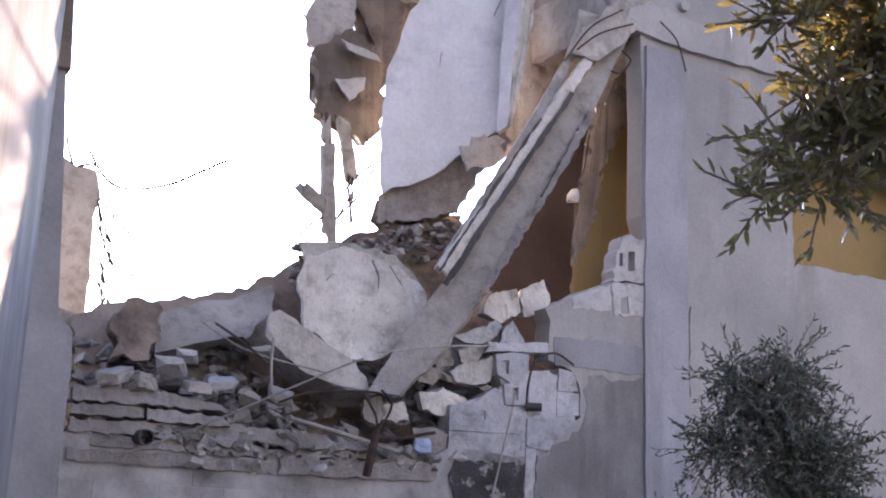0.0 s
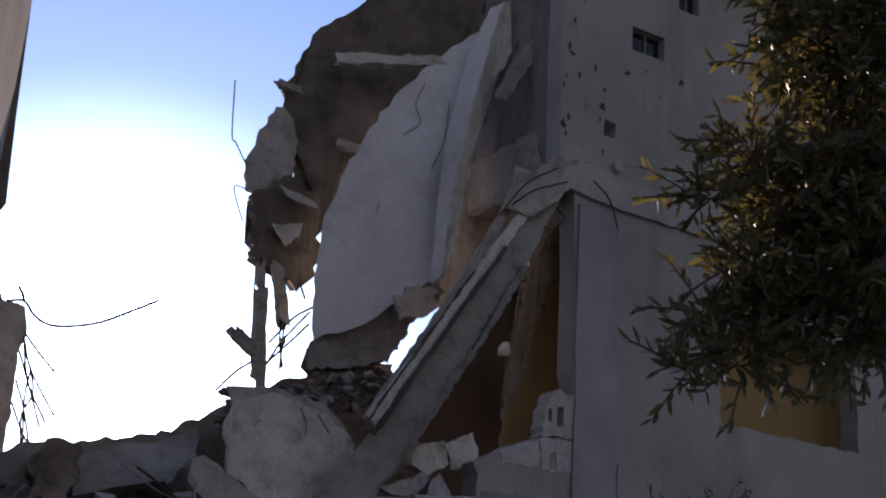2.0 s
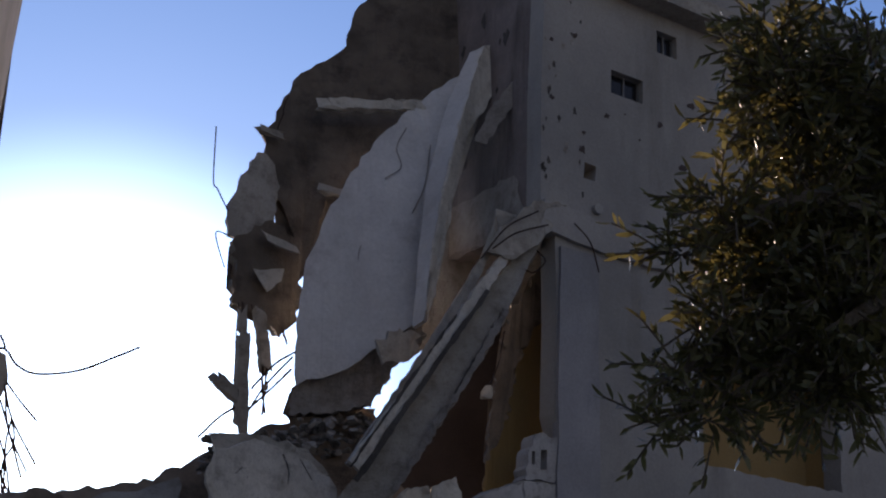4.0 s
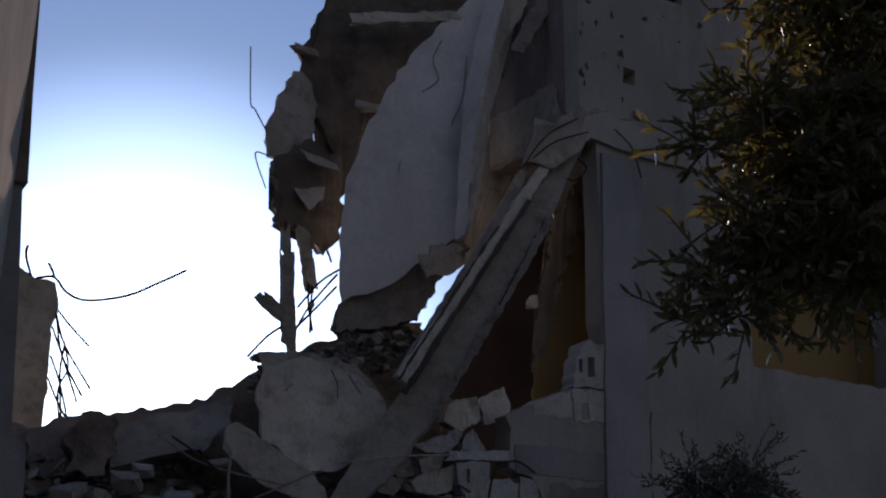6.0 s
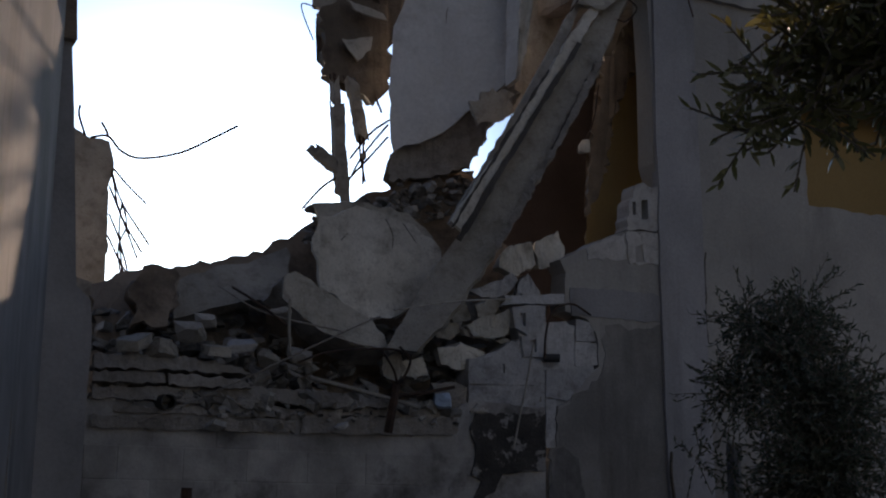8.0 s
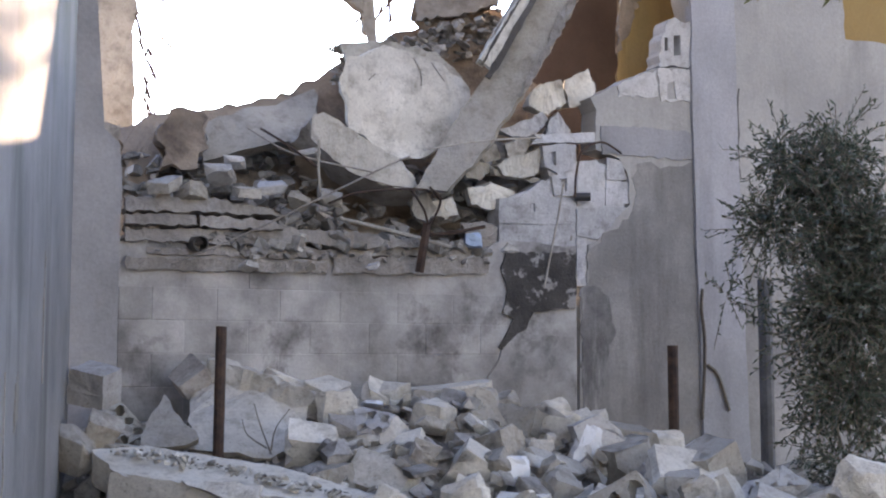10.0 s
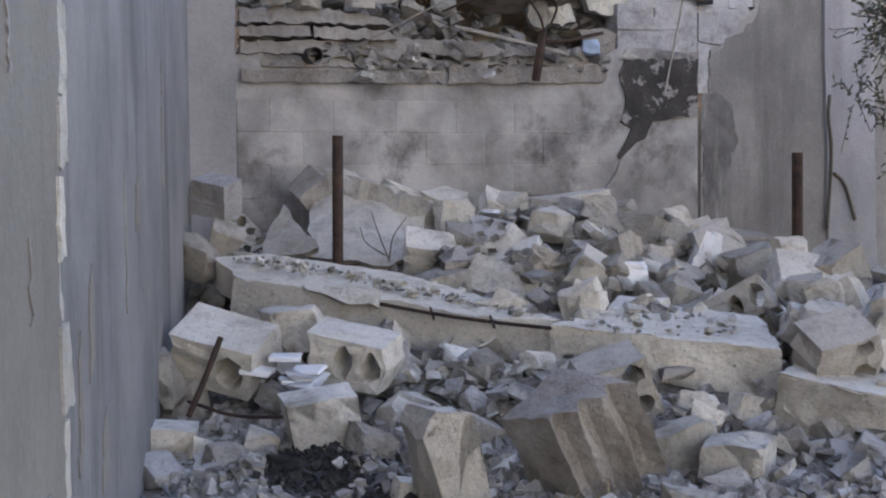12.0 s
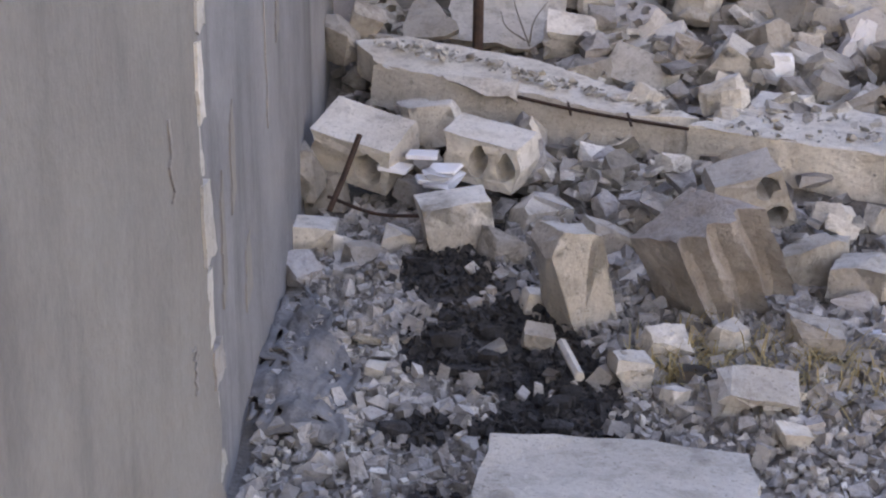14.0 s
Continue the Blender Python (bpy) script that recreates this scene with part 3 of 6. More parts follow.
def upright(loop):
    a = (loop[0][0] + loop[3][0]) / 2, (loop[1][0] + loop[2][0]) / 2, (loop[2][1] + loop[3][1]) / 2, (loop[0][1] + loop[1][1]) / 2
    return [(a[0], a[2]), (a[1], a[2]), (a[1], a[3]), (a[0], a[3])]


window_low, window_high = upright(window_low), upright(window_high)
vent = [(1.42, 6.30), (1.54, 6.30), (1.55, 6.44), (1.43, 6.45)]
bay = [(2.68, 4.09), (4.26, 4.09), (4.26, 5.05), (2.64, 5.05)]
bay = [tuple(p) for p in ragged(bay, 0.09, 0.012, rg)]
hole = [(1.55 + 0.045 * math.cos(k), (1.57, 6.04)[1] + 0.045 * math.sin(k)) for k in np.linspace(0, 6.28, 11)[:-1]]
part("front_wall", plate(outline[:9] + [tuple(p) for p in low] + [outline[-1]], [window_low, window_high, vent, bay, hole], 0.2, front_m(0.0)), FACADE, house)
part("pilaster", plate(ragged([(1.24, 0.3), (1.66, 0.3), (1.60, 2.9), (1.58, 4.2), (1.56, 5.62), (1.18, 5.62), (1.19, 3.2)], 0.2, 0.008, rg), [], 0.08, front_m(0.03)), PILASTER, house, "bluish whitewashed pilaster")
part("floor_band", plate(ragged([(0.95, 5.72), (1.6, 5.66), (4.5, 5.66), (9.0, 5.66), (9.0, 5.92), (1.7, 5.92), (1.0, 5.98)], 0.12, 0.012, rg), [[(x, y) for x, y in hole]], 0.14, front_m(0.045)), FACADE, house, "projecting floor edge")
part("cornice", plate([(1.3, 8.18), (9.0, 8.18), (9.0, 8.36), (1.3, 8.36)], [], 0.4, front_m(0.22)), CONCRETE, house, "projecting concrete cornice")
for loop in (window_low, window_high):
    (x0, z0), (x1, z1) = loop[0], loop[2]
    mid = (x0 + x1) / 2 + 0.01
    win = part("window", plate([(x0, z0), (x1, z0), (x1, z1), (x0, z1)], [[(x0 + 0.009, z0 + 0.009), (mid - 0.008, z0 + 0.009), (mid - 0.008, z1 - 0.009), (x0 + 0.009, z1 - 0.009)], [(mid + 0.008, z0 + 0.009), (x1 - 0.009, z0 + 0.009), (x1 - 0.009, z1 - 0.009), (mid + 0.008, z1 - 0.009)]], 0.03, front_m(-0.06)), FRAME, house, "small two-light window")
    for a, b in ((x0 + 0.01, mid), (mid, x1 - 0.01)):
        part("pane", plate([(a, z0 + 0.01), (b - 0.004, z0 + 0.01), (b - 0.004, z1 - 0.01), (a, z1 - 0.01)], [], 0.006, front_m(-0.075)), GLASS, win)
part("bay_back", plate([(2.4, 3.9), (4.5, 3.9), (4.5, 5.3), (2.4, 5.3)], [], 0.1, front_m(-0.45)), OCHRE, house, "ochre painted back of the open bay")
part("bay_floor", plate([(2.4, 3.92), (4.5, 3.92), (4.5, 4.06), (2.4, 4.06)], [], 0.25, front_m(-0.2)), CONCRETE, house)
part("bay_jamb", plate([(4.3, 3.9), (4.4, 3.9), (4.4, 5.3), (4.3, 5.3)], [], 0.25, front_m(-0.2)), OCHRE, house)
part("room_behind", plate([(3.6, 0.0), (9.0, 0.0), (9.0, 9.0), (3.6, 9.0)], [], 0.2, front_m(-4.4)), CONCRETE, house)
part("roof", plate([(0.99, 8.95), (9.0, 8.95), (9.0, 9.1), (0.99, 9.1)], [], 4.0, front_m(-0.2)), CONCRETE, house)
part("end_wall", plate([(8.8, 0.0), (9.0, 0.0), (9.0, 8.9), (8.8, 8.9)], [], 4.0, front_m(-0.2)), PLASTER, house)
for x, z, r in ((1.30, 7.62, 0.03), (1.66, 6.95, 0.03), (2.02, 6.83, 0.012), (1.86, 7.03, 0.01), (2.25, 7.05, 0.035), (2.62, 7.35, 0.04), (1.08, 6.95, 0.022), (1.42, 6.72, 0.02), (1.40, 6.56, 0.035), (2.5, 6.7, 0.035), (1.06, 7.5, 0.02)):
    part("shell_scar", plate([(x + r * rg.uniform(0.35, 1.3) * math.cos(k) * 1.2, z + r * rg.uniform(0.35, 1.3) * math.sin(k)) for k in np.linspace(0, 6.28, 14)[:-1]], [], 0.012, front_m(0.005)), MAROON, house, "dark shrapnel scar")
for k in range(26):
    x, z, r = 1.0 + rg.random() ** 2 * 0.5, rg.uniform(6.05, 8.1), rg.uniform(0.008, 0.022)
    part("shell_scar", plate([(x + r * rg.uniform(0.35, 1.4) * math.cos(k), z + r * rg.uniform(0.6, 2.6) * math.sin(k)) for k in np.linspace(0, 6.28, 12)[:-1]], [], 0.012, front_m(0.004)), GROOVE if k % 3 else DIRTY, house, "dark shrapnel scar")
for x, z, L in ((2.66, 3.0, 1.0), (1.62, 3.6, 0.7)):
    p = [(x + 0.02 * noise.noise((i * 0.7, x, 0)), z - L * i / 12) for i in range(13)]
    part("crack", plate([(a - 0.006, b) for a, b in p] + [(a + 0.006, b) for a, b in p[::-1]], [], 0.006, front_m(0.003)), GROOVE, house, "hairline crack in the render")
part("dark_stain", plate(ragged([(0.23, 2.07), (0.34, 2.09), (0.46, 2.01), (0.51, 1.78), (0.41, 1.50), (0.39, 1.31), (0.29, 1.03), (0.23, 1.04)], 0.04, 0.02, rg), [], 0.01, front_m(0.008)), STAIN, house, "dark scorched run beside the joint")
part("cement_smear", plate(ragged([(0.41, 3.22), (0.85, 3.24), (1.29, 3.23), (1.35, 3.30), (1.43, 3.28), (1.50, 3.15), (1.32, 3.04), (1.00, 3.02), (0.80, 3.03), (0.42, 3.02)], 0.04, 0.010, rg), [], 0.02, front_m(0.010)), PILASTER, house, "pale cement smear")
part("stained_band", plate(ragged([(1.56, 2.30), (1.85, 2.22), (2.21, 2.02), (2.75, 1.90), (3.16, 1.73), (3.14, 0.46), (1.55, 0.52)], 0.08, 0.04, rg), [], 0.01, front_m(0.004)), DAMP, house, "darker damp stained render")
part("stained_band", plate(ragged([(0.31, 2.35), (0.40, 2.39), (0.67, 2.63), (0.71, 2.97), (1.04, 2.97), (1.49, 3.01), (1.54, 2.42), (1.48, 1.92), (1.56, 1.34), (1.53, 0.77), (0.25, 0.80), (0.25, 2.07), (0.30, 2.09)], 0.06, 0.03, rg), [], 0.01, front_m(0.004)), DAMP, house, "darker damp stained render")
# inner wall that runs back from the torn corner, upper floor
inner = Matrix(((-OUT.x, 0, -U.x, front(1.0, 0).x), (-OUT.y, 0, -U.y, front(1.0, 0).y), (0, 1, 0, 0), (0, 0, 0, 1)))
part("inner_wall", plate(ragged([(0.06, 5.75), (2.0, 5.95), (3.6, 6.3), (3.6, 8.9), (0.06, 8.9)], 0.15, 0.02, rg), [], 0.15, inner), INNER, house, "scarred inner wall, grey above and ochre below")
for k in range(16):
    x, z, r = rg.uniform(0.15, 2.4), rg.uniform(6.4, 8.3), rg.uniform(0.015, 0.05)
    part("shell_scar", plate([(x + r * rg.uniform(0.35, 1.3) * math.cos(k), z + r * rg.uniform(0.5, 2.2) * math.sin(k)) for k in np.linspace(0, 6.28, 12)[:-1]], [], 0.01, inner @ Matrix.Translation((0, 0, 0.005))), GROOVE, house, "dark shrapnel scar")
part("inner_low_wall", broken_slab([(0.24, 10.64, 4.94), (0.35, 10.70, 4.99), (0.48, 10.77, 5.20), (0.72, 10.90, 5.63), (1.14, 11.12, 6.40), (1.32, 11.10, 6.68), (1.17, 11.03, 7.29), (0.69, 10.88, 6.95), (0.40, 10.73, 5.92)], 0.1, rg, 0.06, 0.02), DIRTY, house, "brown-grey stripped inner wall")
part("loose_strip", broken_slab([(0.65, 9.92, 6.65), (0.81, 9.97, 7.01), (1.19, 10.02, 7.61), (1.16, 10.02, 7.42), (0.94, 9.97, 6.97), (0.77, 9.92, 6.63)], 0.05, rg, 0.05, 0.014), DIRTY, house, "strip of concrete peeled off the inner wall")
part("inner_dado", plate(ragged([(0.15, 5.8), (2.2, 6.0), (2.2, 6.45), (0.4, 6.35)], 0.1, 0.03, rg), [], 0.01, inner @ Matrix.Translation((0, 0, 0.008))), DIRTY, house)
# lower room behind the breach
part("inner_back", broken_slab([(0.87, 10.18, 3.62), (1.63, 10.59, 3.66), (1.62, 10.58, 5.67), (1.23, 10.38, 5.25), (1.09, 10.30, 4.66), (0.93, 10.22, 4.20)], 0.12, rg, 0.08, 0.02), OCHRE, house, "ochre painted room wall")
# sheet whose dark colour stands in for shade inside the room
part("dark_recess", broken_slab([(-0.24, 10.61, 2.48), (1.93, 11.77, 2.67), (1.68, 11.63, 6.82), (1.31, 11.44, 6.21), (0.71, 11.12, 5.04), (0.28, 10.89, 4.19)], 0.12, rg, 0.2, 0.02), MAROON, house, "room behind the breach, its shade painted dark maroon")
part("torn_edge", broken_slab([(1.03, 10.04, 5.20), (1.44, 10.26, 5.85), (1.47, 10.28, 5.35), (1.22, 10.15, 5.10), (1.09, 10.08, 4.69), (1.02, 10.04, 4.25), (0.86, 9.95, 3.91), (0.89, 9.97, 4.32)], 0.1, rg, 0.04, 0.03), BROWN, house, "crumbled brown edge of the room's ceiling")
ceil = broken_slab([front(0.75, 5.72, -0.25), front(9.0, 5.72, -0.25), front(9.0, 5.72, -4.2), front(2.6, 5.72, -4.2)], 0.2, rg, 0.3, 0.03, away=(0, 0, 1))
part("floor_slab", ceil, CONCRETE, house)

# exposed blocks of the torn wall
part("block_core", plate(ragged([(-0.39, 2.29), (0.29, 2.32), (0.62, 2.64), (0.61, 2.94), (0.23, 2.95), (0.15, 3.03), (-0.06, 3.02), (0.01, 2.83), (-0.06, 2.77), (-0.38, 2.64)], 0.1, 0.012, rg), [], 0.12, front_m(-0.022)), TORN, house, "mortar between torn blocks")
for loop, core, d in (
    ([(-0.40, 2.66), (-0.24, 2.68), (-0.14, 2.75), (-0.06, 2.81), (-0.02, 2.79), (0.00, 2.69), (0.20, 2.69), (0.20, 2.51), (-0.40, 2.49)], [[(-0.15, 2.64), (-0.12, 2.64), (-0.12, 2.58), (-0.15, 2.58)]], 0.000),
    ([(-0.40, 2.48), (0.20, 2.51), (0.20, 2.32), (-0.40, 2.29)], [], 0.000),
    ([(0.21, 2.42), (0.29, 2.42), (0.29, 2.08), (0.21, 2.08)], [], 0.000),
    ([(0.24, 2.96), (0.38, 2.98), (0.44, 2.93), (0.45, 2.67), (0.22, 2.64)], [], 0.000),
    ([(0.46, 3.00), (0.60, 2.98), (0.63, 2.85), (0.46, 2.84)], [], 0.000),
    ([(0.46, 2.83), (0.64, 2.84), (0.66, 2.68), (0.46, 2.66)], [], 0.000),
    ([(0.21, 2.62), (0.63, 2.65), (0.52, 2.53), (0.38, 2.41), (0.21, 2.43)], [], 0.000),
    ([(-0.07, 3.04), (0.06, 3.07), (0.20, 3.07), (0.20, 2.96), (0.16, 2.89), (0.06, 2.85), (-0.05, 2.90)], [[(-0.01, 3.00), (0.04, 3.01), (0.04, 2.91), (0.01, 2.92)]], 0.020),
    ([(0.01, 2.84), (0.18, 2.88), (0.20, 2.71), (0.03, 2.70)], [[(0.07, 2.82), (0.13, 2.83), (0.13, 2.74), (0.08, 2.73)]], 0.020),
):
    part("block", plate([tuple(p) for p in ragged(loop, 0.05, 0.005, rg)], core, 0.17, front_m(d - 0.012 + rg.uniform(-0.006, 0.012))), TORN, house)
# the hollow blocks left standing at the torn edge
for loop, cores in (
    ([(0.90, 3.70), (0.94, 3.93), (0.99, 4.05), (1.06, 4.08), (1.11, 4.05), (1.24, 4.07), (1.28, 3.96), (1.26, 3.73)], [[(0.96, 3.92), (0.99, 3.92), (0.99, 3.82), (0.96, 3.82)], [(1.04, 3.94), (1.10, 3.95), (1.10, 3.80), (1.04, 3.79)]]),
    ([(0.90, 3.68), (1.26, 3.71), (1.26, 3.48), (0.93, 3.44)], [[(0.98, 3.58), (1.04, 3.60), (1.06, 3.47), (0.98, 3.46)]]),
    ([(0.55, 3.52), (0.71, 3.61), (0.89, 3.67), (0.91, 3.48), (0.56, 3.44)], []),
):
    part("block", plate([tuple(p) for p in ragged(loop, 0.035, 0.014, rg)], cores, 0.16, front_m(0.004 + rg.uniform(0, 0.01))), BLOCK, house, "torn hollow block with open cores")
part("lintel_scrap", beam((0.21, 9.1, 3.09), (0.64, 9.33, 3.14), 0.06, 0.10, (0, 0, 1), rg, 0.01, 8), TORN, house, "pale strip of concrete on the blocks")

# ---- leaning member and the wreck of the upper floors ----
rg = random.Random(41)
wreck = root("leaning_beam", "long fallen concrete beam leaning against the torn corner", "beam")
part("main_member", broken_slab([(-0.57, 8.49, 2.68), (-0.37, 8.47, 2.65), (-0.17, 8.58, 2.88), (0.12, 8.77, 3.35), (0.46, 9.02, 3.98), (0.73, 9.20, 4.49), (0.95, 9.37, 4.97), (0.92, 9.40, 5.05), (1.00, 9.42, 5.13), (1.26, 9.62, 5.73), (1.13, 9.62, 5.73), (0.95, 9.51, 5.39), (0.67, 9.36, 4.94), (0.32, 9.12, 4.26), (0.05, 8.95, 3.78), (-0.26, 8.75, 3.29), (-0.45, 8.60, 2.93)], 0.22, rg, 0.06, 0.012), CONCRETE, wreck)
part("upper_lip", broken_slab([(-0.15, 8.58, 3.55), (-0.07, 8.62, 3.48), (0.30, 8.89, 4.19), (0.78, 9.23, 5.06), (0.99, 9.43, 5.46), (0.88, 9.37, 5.41), (0.69, 9.18, 5.06), (0.22, 8.84, 4.19)], 0.12, rg, 0.06, 0.01), PALE, wreck)
part("slat", broken_slab([(-0.18, 8.72, 3.55), (-0.14, 8.74, 3.53), (0.58, 9.24, 4.89), (0.82, 9.48, 5.47), (0.77, 9.45, 5.48), (0.49, 9.19, 4.85)], 0.1, rg, 0.06, 0.008), CONCRETE, wreck)
# near-black colour paints the shade of the gap between the slats
part("slat", broken_slab([(-0.07, 8.89, 3.65), (-0.01, 8.92, 3.64), (0.67, 9.34, 4.96), (0.62, 9.32, 4.99)], 0.1, rg, 0.06, 0.008), SOOT_AND_GAP, wreck, "gap side of the hollow floor, painted dark as shade")
part("groove", broken_slab([(-0.12, 8.58, 3.43), (-0.08, 8.60, 3.41), (0.32, 8.88, 4.18), (0.79, 9.22, 5.04), (0.76, 9.20, 5.05), (0.29, 8.86, 4.19)], 0.02, rg, 0.05, 0.008), GROOVE, wreck, "dark open groove")
part("groove", broken_slab([(-0.15, 8.57, 3.51), (-0.13, 8.58, 3.51), (0.23, 8.83, 4.19), (0.54, 9.07, 4.78), (0.53, 9.06, 4.79), (0.21, 8.83, 4.20)], 0.02, rg, 0.05, 0.008), GROOVE, wreck, "dark open groove")
part("groove", broken_slab([(0.54, 9.06, 4.19), (0.57, 9.08, 4.19), (0.86, 9.30, 4.77), (0.96, 9.40, 5.01), (0.93, 9.39, 5.02), (0.77, 9.24, 4.68)], 0.015, rg, 0.04, 0.008), GROOVE, wreck, "dark crack")
part("arris", broken_slab([(0.14, 8.77, 3.40), (0.18, 8.77, 3.41), (0.47, 8.98, 3.96), (0.74, 9.17, 4.47), (0.95, 9.33, 4.94), (0.92, 9.34, 4.96), (0.68, 9.18, 4.50), (0.42, 9.00, 3.99)], 0.03, rg, 0.04, 0.015), DIRTY, wreck, "broken lower arris")
part("head", broken_slab([(0.99, 9.39, 5.37), (1.31, 9.56, 5.76), (1.21, 9.51, 5.85), (1.45, 9.64, 6.00), (1.16, 9.48, 5.94), (0.89, 9.33, 5.62), (0.76, 9.26, 5.40)], 0.2, rg, 0.04, 0.025), CONCRETE, wreck, "crumbled beam head")
for pts in ([(1.16, 9.44, 5.49), (1.23, 9.45, 5.41), (1.14, 9.40, 5.29), (1.07, 9.39, 5.30)], [(1.48, 9.62, 5.82), (1.62, 9.68, 5.69), (1.70, 9.72, 5.45)], [(0.71, 9.25, 5.31), (0.91, 9.32, 5.62), (1.16, 9.43, 5.82)],
            [(0.80, 9.30, 5.42), (0.98, 9.34, 5.58), (1.25, 9.48, 5.73)]):
    part("bent_bar", tube(pts, 0.007, 5), RUST, wreck)

hanging_panel = root("hanging_slab", "large white-plastered floor slab hanging from the upper storey", "slab")
part("face", broken_slab([(-0.64, 9.61, 4.32), (-0.66, 9.71, 4.85), (-0.64, 9.83, 5.41), (-0.52, 9.90, 5.87), (-0.28, 10.14, 6.52), (0.09, 10.34, 7.13), (0.45, 10.53, 7.55), (0.65, 10.52, 7.70), (0.48, 10.09, 6.29), (0.38, 9.93, 5.45), (0.31, 9.77, 4.96), (0.00, 9.72, 4.74), (-0.25, 9.70, 4.52)], 0.16, rg, 0.1, 0.018), WHITE, hanging_panel)
for pts in ([(0.08, 10.22, 6.87), (0.01, 10.16, 6.65), (0.06, 10.15, 6.46), (-0.07, 10.08, 6.31)], [(-0.09, 10.01, 5.76), (-0.22, 9.94, 5.63), (-0.24, 9.91, 5.47)], [(0.30, 10.17, 6.70), (0.27, 10.11, 6.29), (0.18, 10.05, 6.00)]):
    part("crease", tube(pts, 0.006, 5), DIRTY, hanging_panel, "crack in the plaster")
part("rib", broken_slab([(0.61, 10.37, 7.77), (0.74, 10.32, 7.80), (0.57, 10.04, 7.03), (0.43, 9.82, 6.26), (0.35, 9.64, 5.53), (0.31, 9.54, 4.88), (0.23, 9.60, 4.84), (0.24, 9.74, 5.56), (0.29, 9.97, 6.32), (0.41, 10.17, 7.05)], 0.14, rg, 0.09, 0.008), WHITE, hanging_panel, "concrete edge rib")
part("rib", broken_slab([(0.74, 10.30, 7.79), (0.96, 10.47, 7.95), (0.78, 10.24, 7.15), (0.62, 10.12, 6.80), (0.52, 10.00, 6.36), (0.48, 9.82, 5.76), (0.39, 9.67, 5.16), (0.32, 9.55, 4.88), (0.35, 9.62, 5.52), (0.43, 9.80, 6.25), (0.57, 10.02, 7.02)], 0.14, rg, 0.07, 0.014), PALE, hanging_panel, "stripped flank of the edge rib")
part("bottom_edge", broken_slab([(-0.61, 9.75, 4.48), (-0.45, 9.77, 4.49), (-0.15, 9.81, 4.67), (-0.01, 9.83, 4.78), (0.06, 9.83, 4.91), (0.23, 9.83, 5.03), (0.35, 9.77, 4.85), (0.25, 9.75, 4.72), (0.08, 9.75, 4.55), (0.05, 9.75, 4.44), (-0.05, 9.75, 4.24), (-0.34, 9.75, 4.16), (-0.67, 9.73, 4.13)], 0.2, rg, 0.04, 0.018), DIRTY, hanging_panel, "broken underside with brown aggregate")
part("torn_underside", broken_slab([(-0.64, 9.78, 4.36), (-0.25, 9.93, 4.54), (0.00, 10.01, 4.64), (-0.07, 9.97, 4.30), (-0.23, 9.94, 4.18), (-0.57, 9.82, 4.04), (-0.68, 9.76, 4.09)], 0.12, rg, 0.05, 0.03), BROWN, hanging_panel, "torn brown underside reaching the rubble")
part("broken_lump", broken_slab([(-0.04, 9.42, 4.65), (0.13, 9.45, 4.78), (0.28, 9.53, 4.76), (0.25, 9.51, 4.58), (0.01, 9.45, 4.48)], 0.15, rg, 0.04, 0.03), CONCRETE, hanging_panel)

roof_wreck = root("sagging_roof", "sagging brown roof slab with torn edge", "roof slab")
part("underside", broken_slab([(-0.70, 10.26, 5.52), (-1.01, 10.20, 6.26), (-1.16, 10.24, 6.73), (-0.98, 10.45, 7.27), (-0.91, 10.49, 7.50), (-0.57, 10.66, 7.83), (-0.48, 10.71, 8.23), (-0.20, 10.86, 8.98), (0.68, 11.11, 10.17), (1.53, 10.88, 10.76), (1.37, 10.68, 8.32), (0.94, 10.90, 7.99), (0.40, 10.73, 7.56), (-0.28, 10.48, 6.59), (-0.54, 10.34, 5.98)], 0.25, rg, 0.09, 0.035), ROOF_BROWN, roof_wreck)
part("pale_slab", broken_slab([(-1.16, 10.13, 6.51), (-1.05, 10.18, 6.47), (-0.96, 10.23, 6.23), (-0.97, 10.11, 5.86), (-1.20, 9.99, 5.60), (-1.31, 9.93, 5.64), (-1.34, 9.92, 5.89), (-1.27, 10.01, 6.16)], 0.14, rg, 0.06, 0.015), CONCRETE, roof_wreck)
part("hanging_mass", broken_slab([(-1.28, 9.89, 5.60), (-0.99, 10.10, 5.85), (-0.71, 10.25, 5.73), (-0.69, 10.15, 4.99), (-0.74, 10.12, 4.95), (-0.82, 10.08, 4.84), (-0.91, 10.03, 4.92), (-1.02, 9.97, 5.01), (-1.23, 9.86, 5.03), (-1.21, 9.87, 5.30)], 0.3, rg, 0.05, 0.03), ROOF_BROWN, roof_wreck)
part("plaster_scrap", broken_slab([(-1.07, 9.89, 5.34), (-0.83, 10.02, 5.41), (-0.85, 10.01, 5.30), (-0.94, 9.96, 5.19), (-1.02, 9.91, 5.26)], 0.05, rg, 0.05, 0.01), PALE, roof_wreck, "pale plaster scrap")
part("plaster_scrap", broken_slab([(-1.04, 9.91, 5.70), (-0.76, 10.05, 5.62), (-0.72, 10.07, 5.56), (-0.99, 9.93, 5.61)], 0.05, rg, 0.05, 0.01), PALE, roof_wreck, "pale plaster scrap")
part("underside", broken_slab([(-1.06, 10.32, 6.21), (-1.01, 10.42, 6.66), (-0.65, 10.42, 6.50), (-0.57, 10.32, 6.14), (-0.60, 10.22, 5.48), (-0.78, 10.22, 5.42)], 0.15, rg, 0.05, 0.03), ROOF_BROWN, roof_wreck)
part("timber", beam((-0.67, 10.16, 7.01), (0.22, 10.41, 7.19), 0.09, 0.08, (0, 0, 1), rg), PALE, roof_wreck, "pale loose lintel")
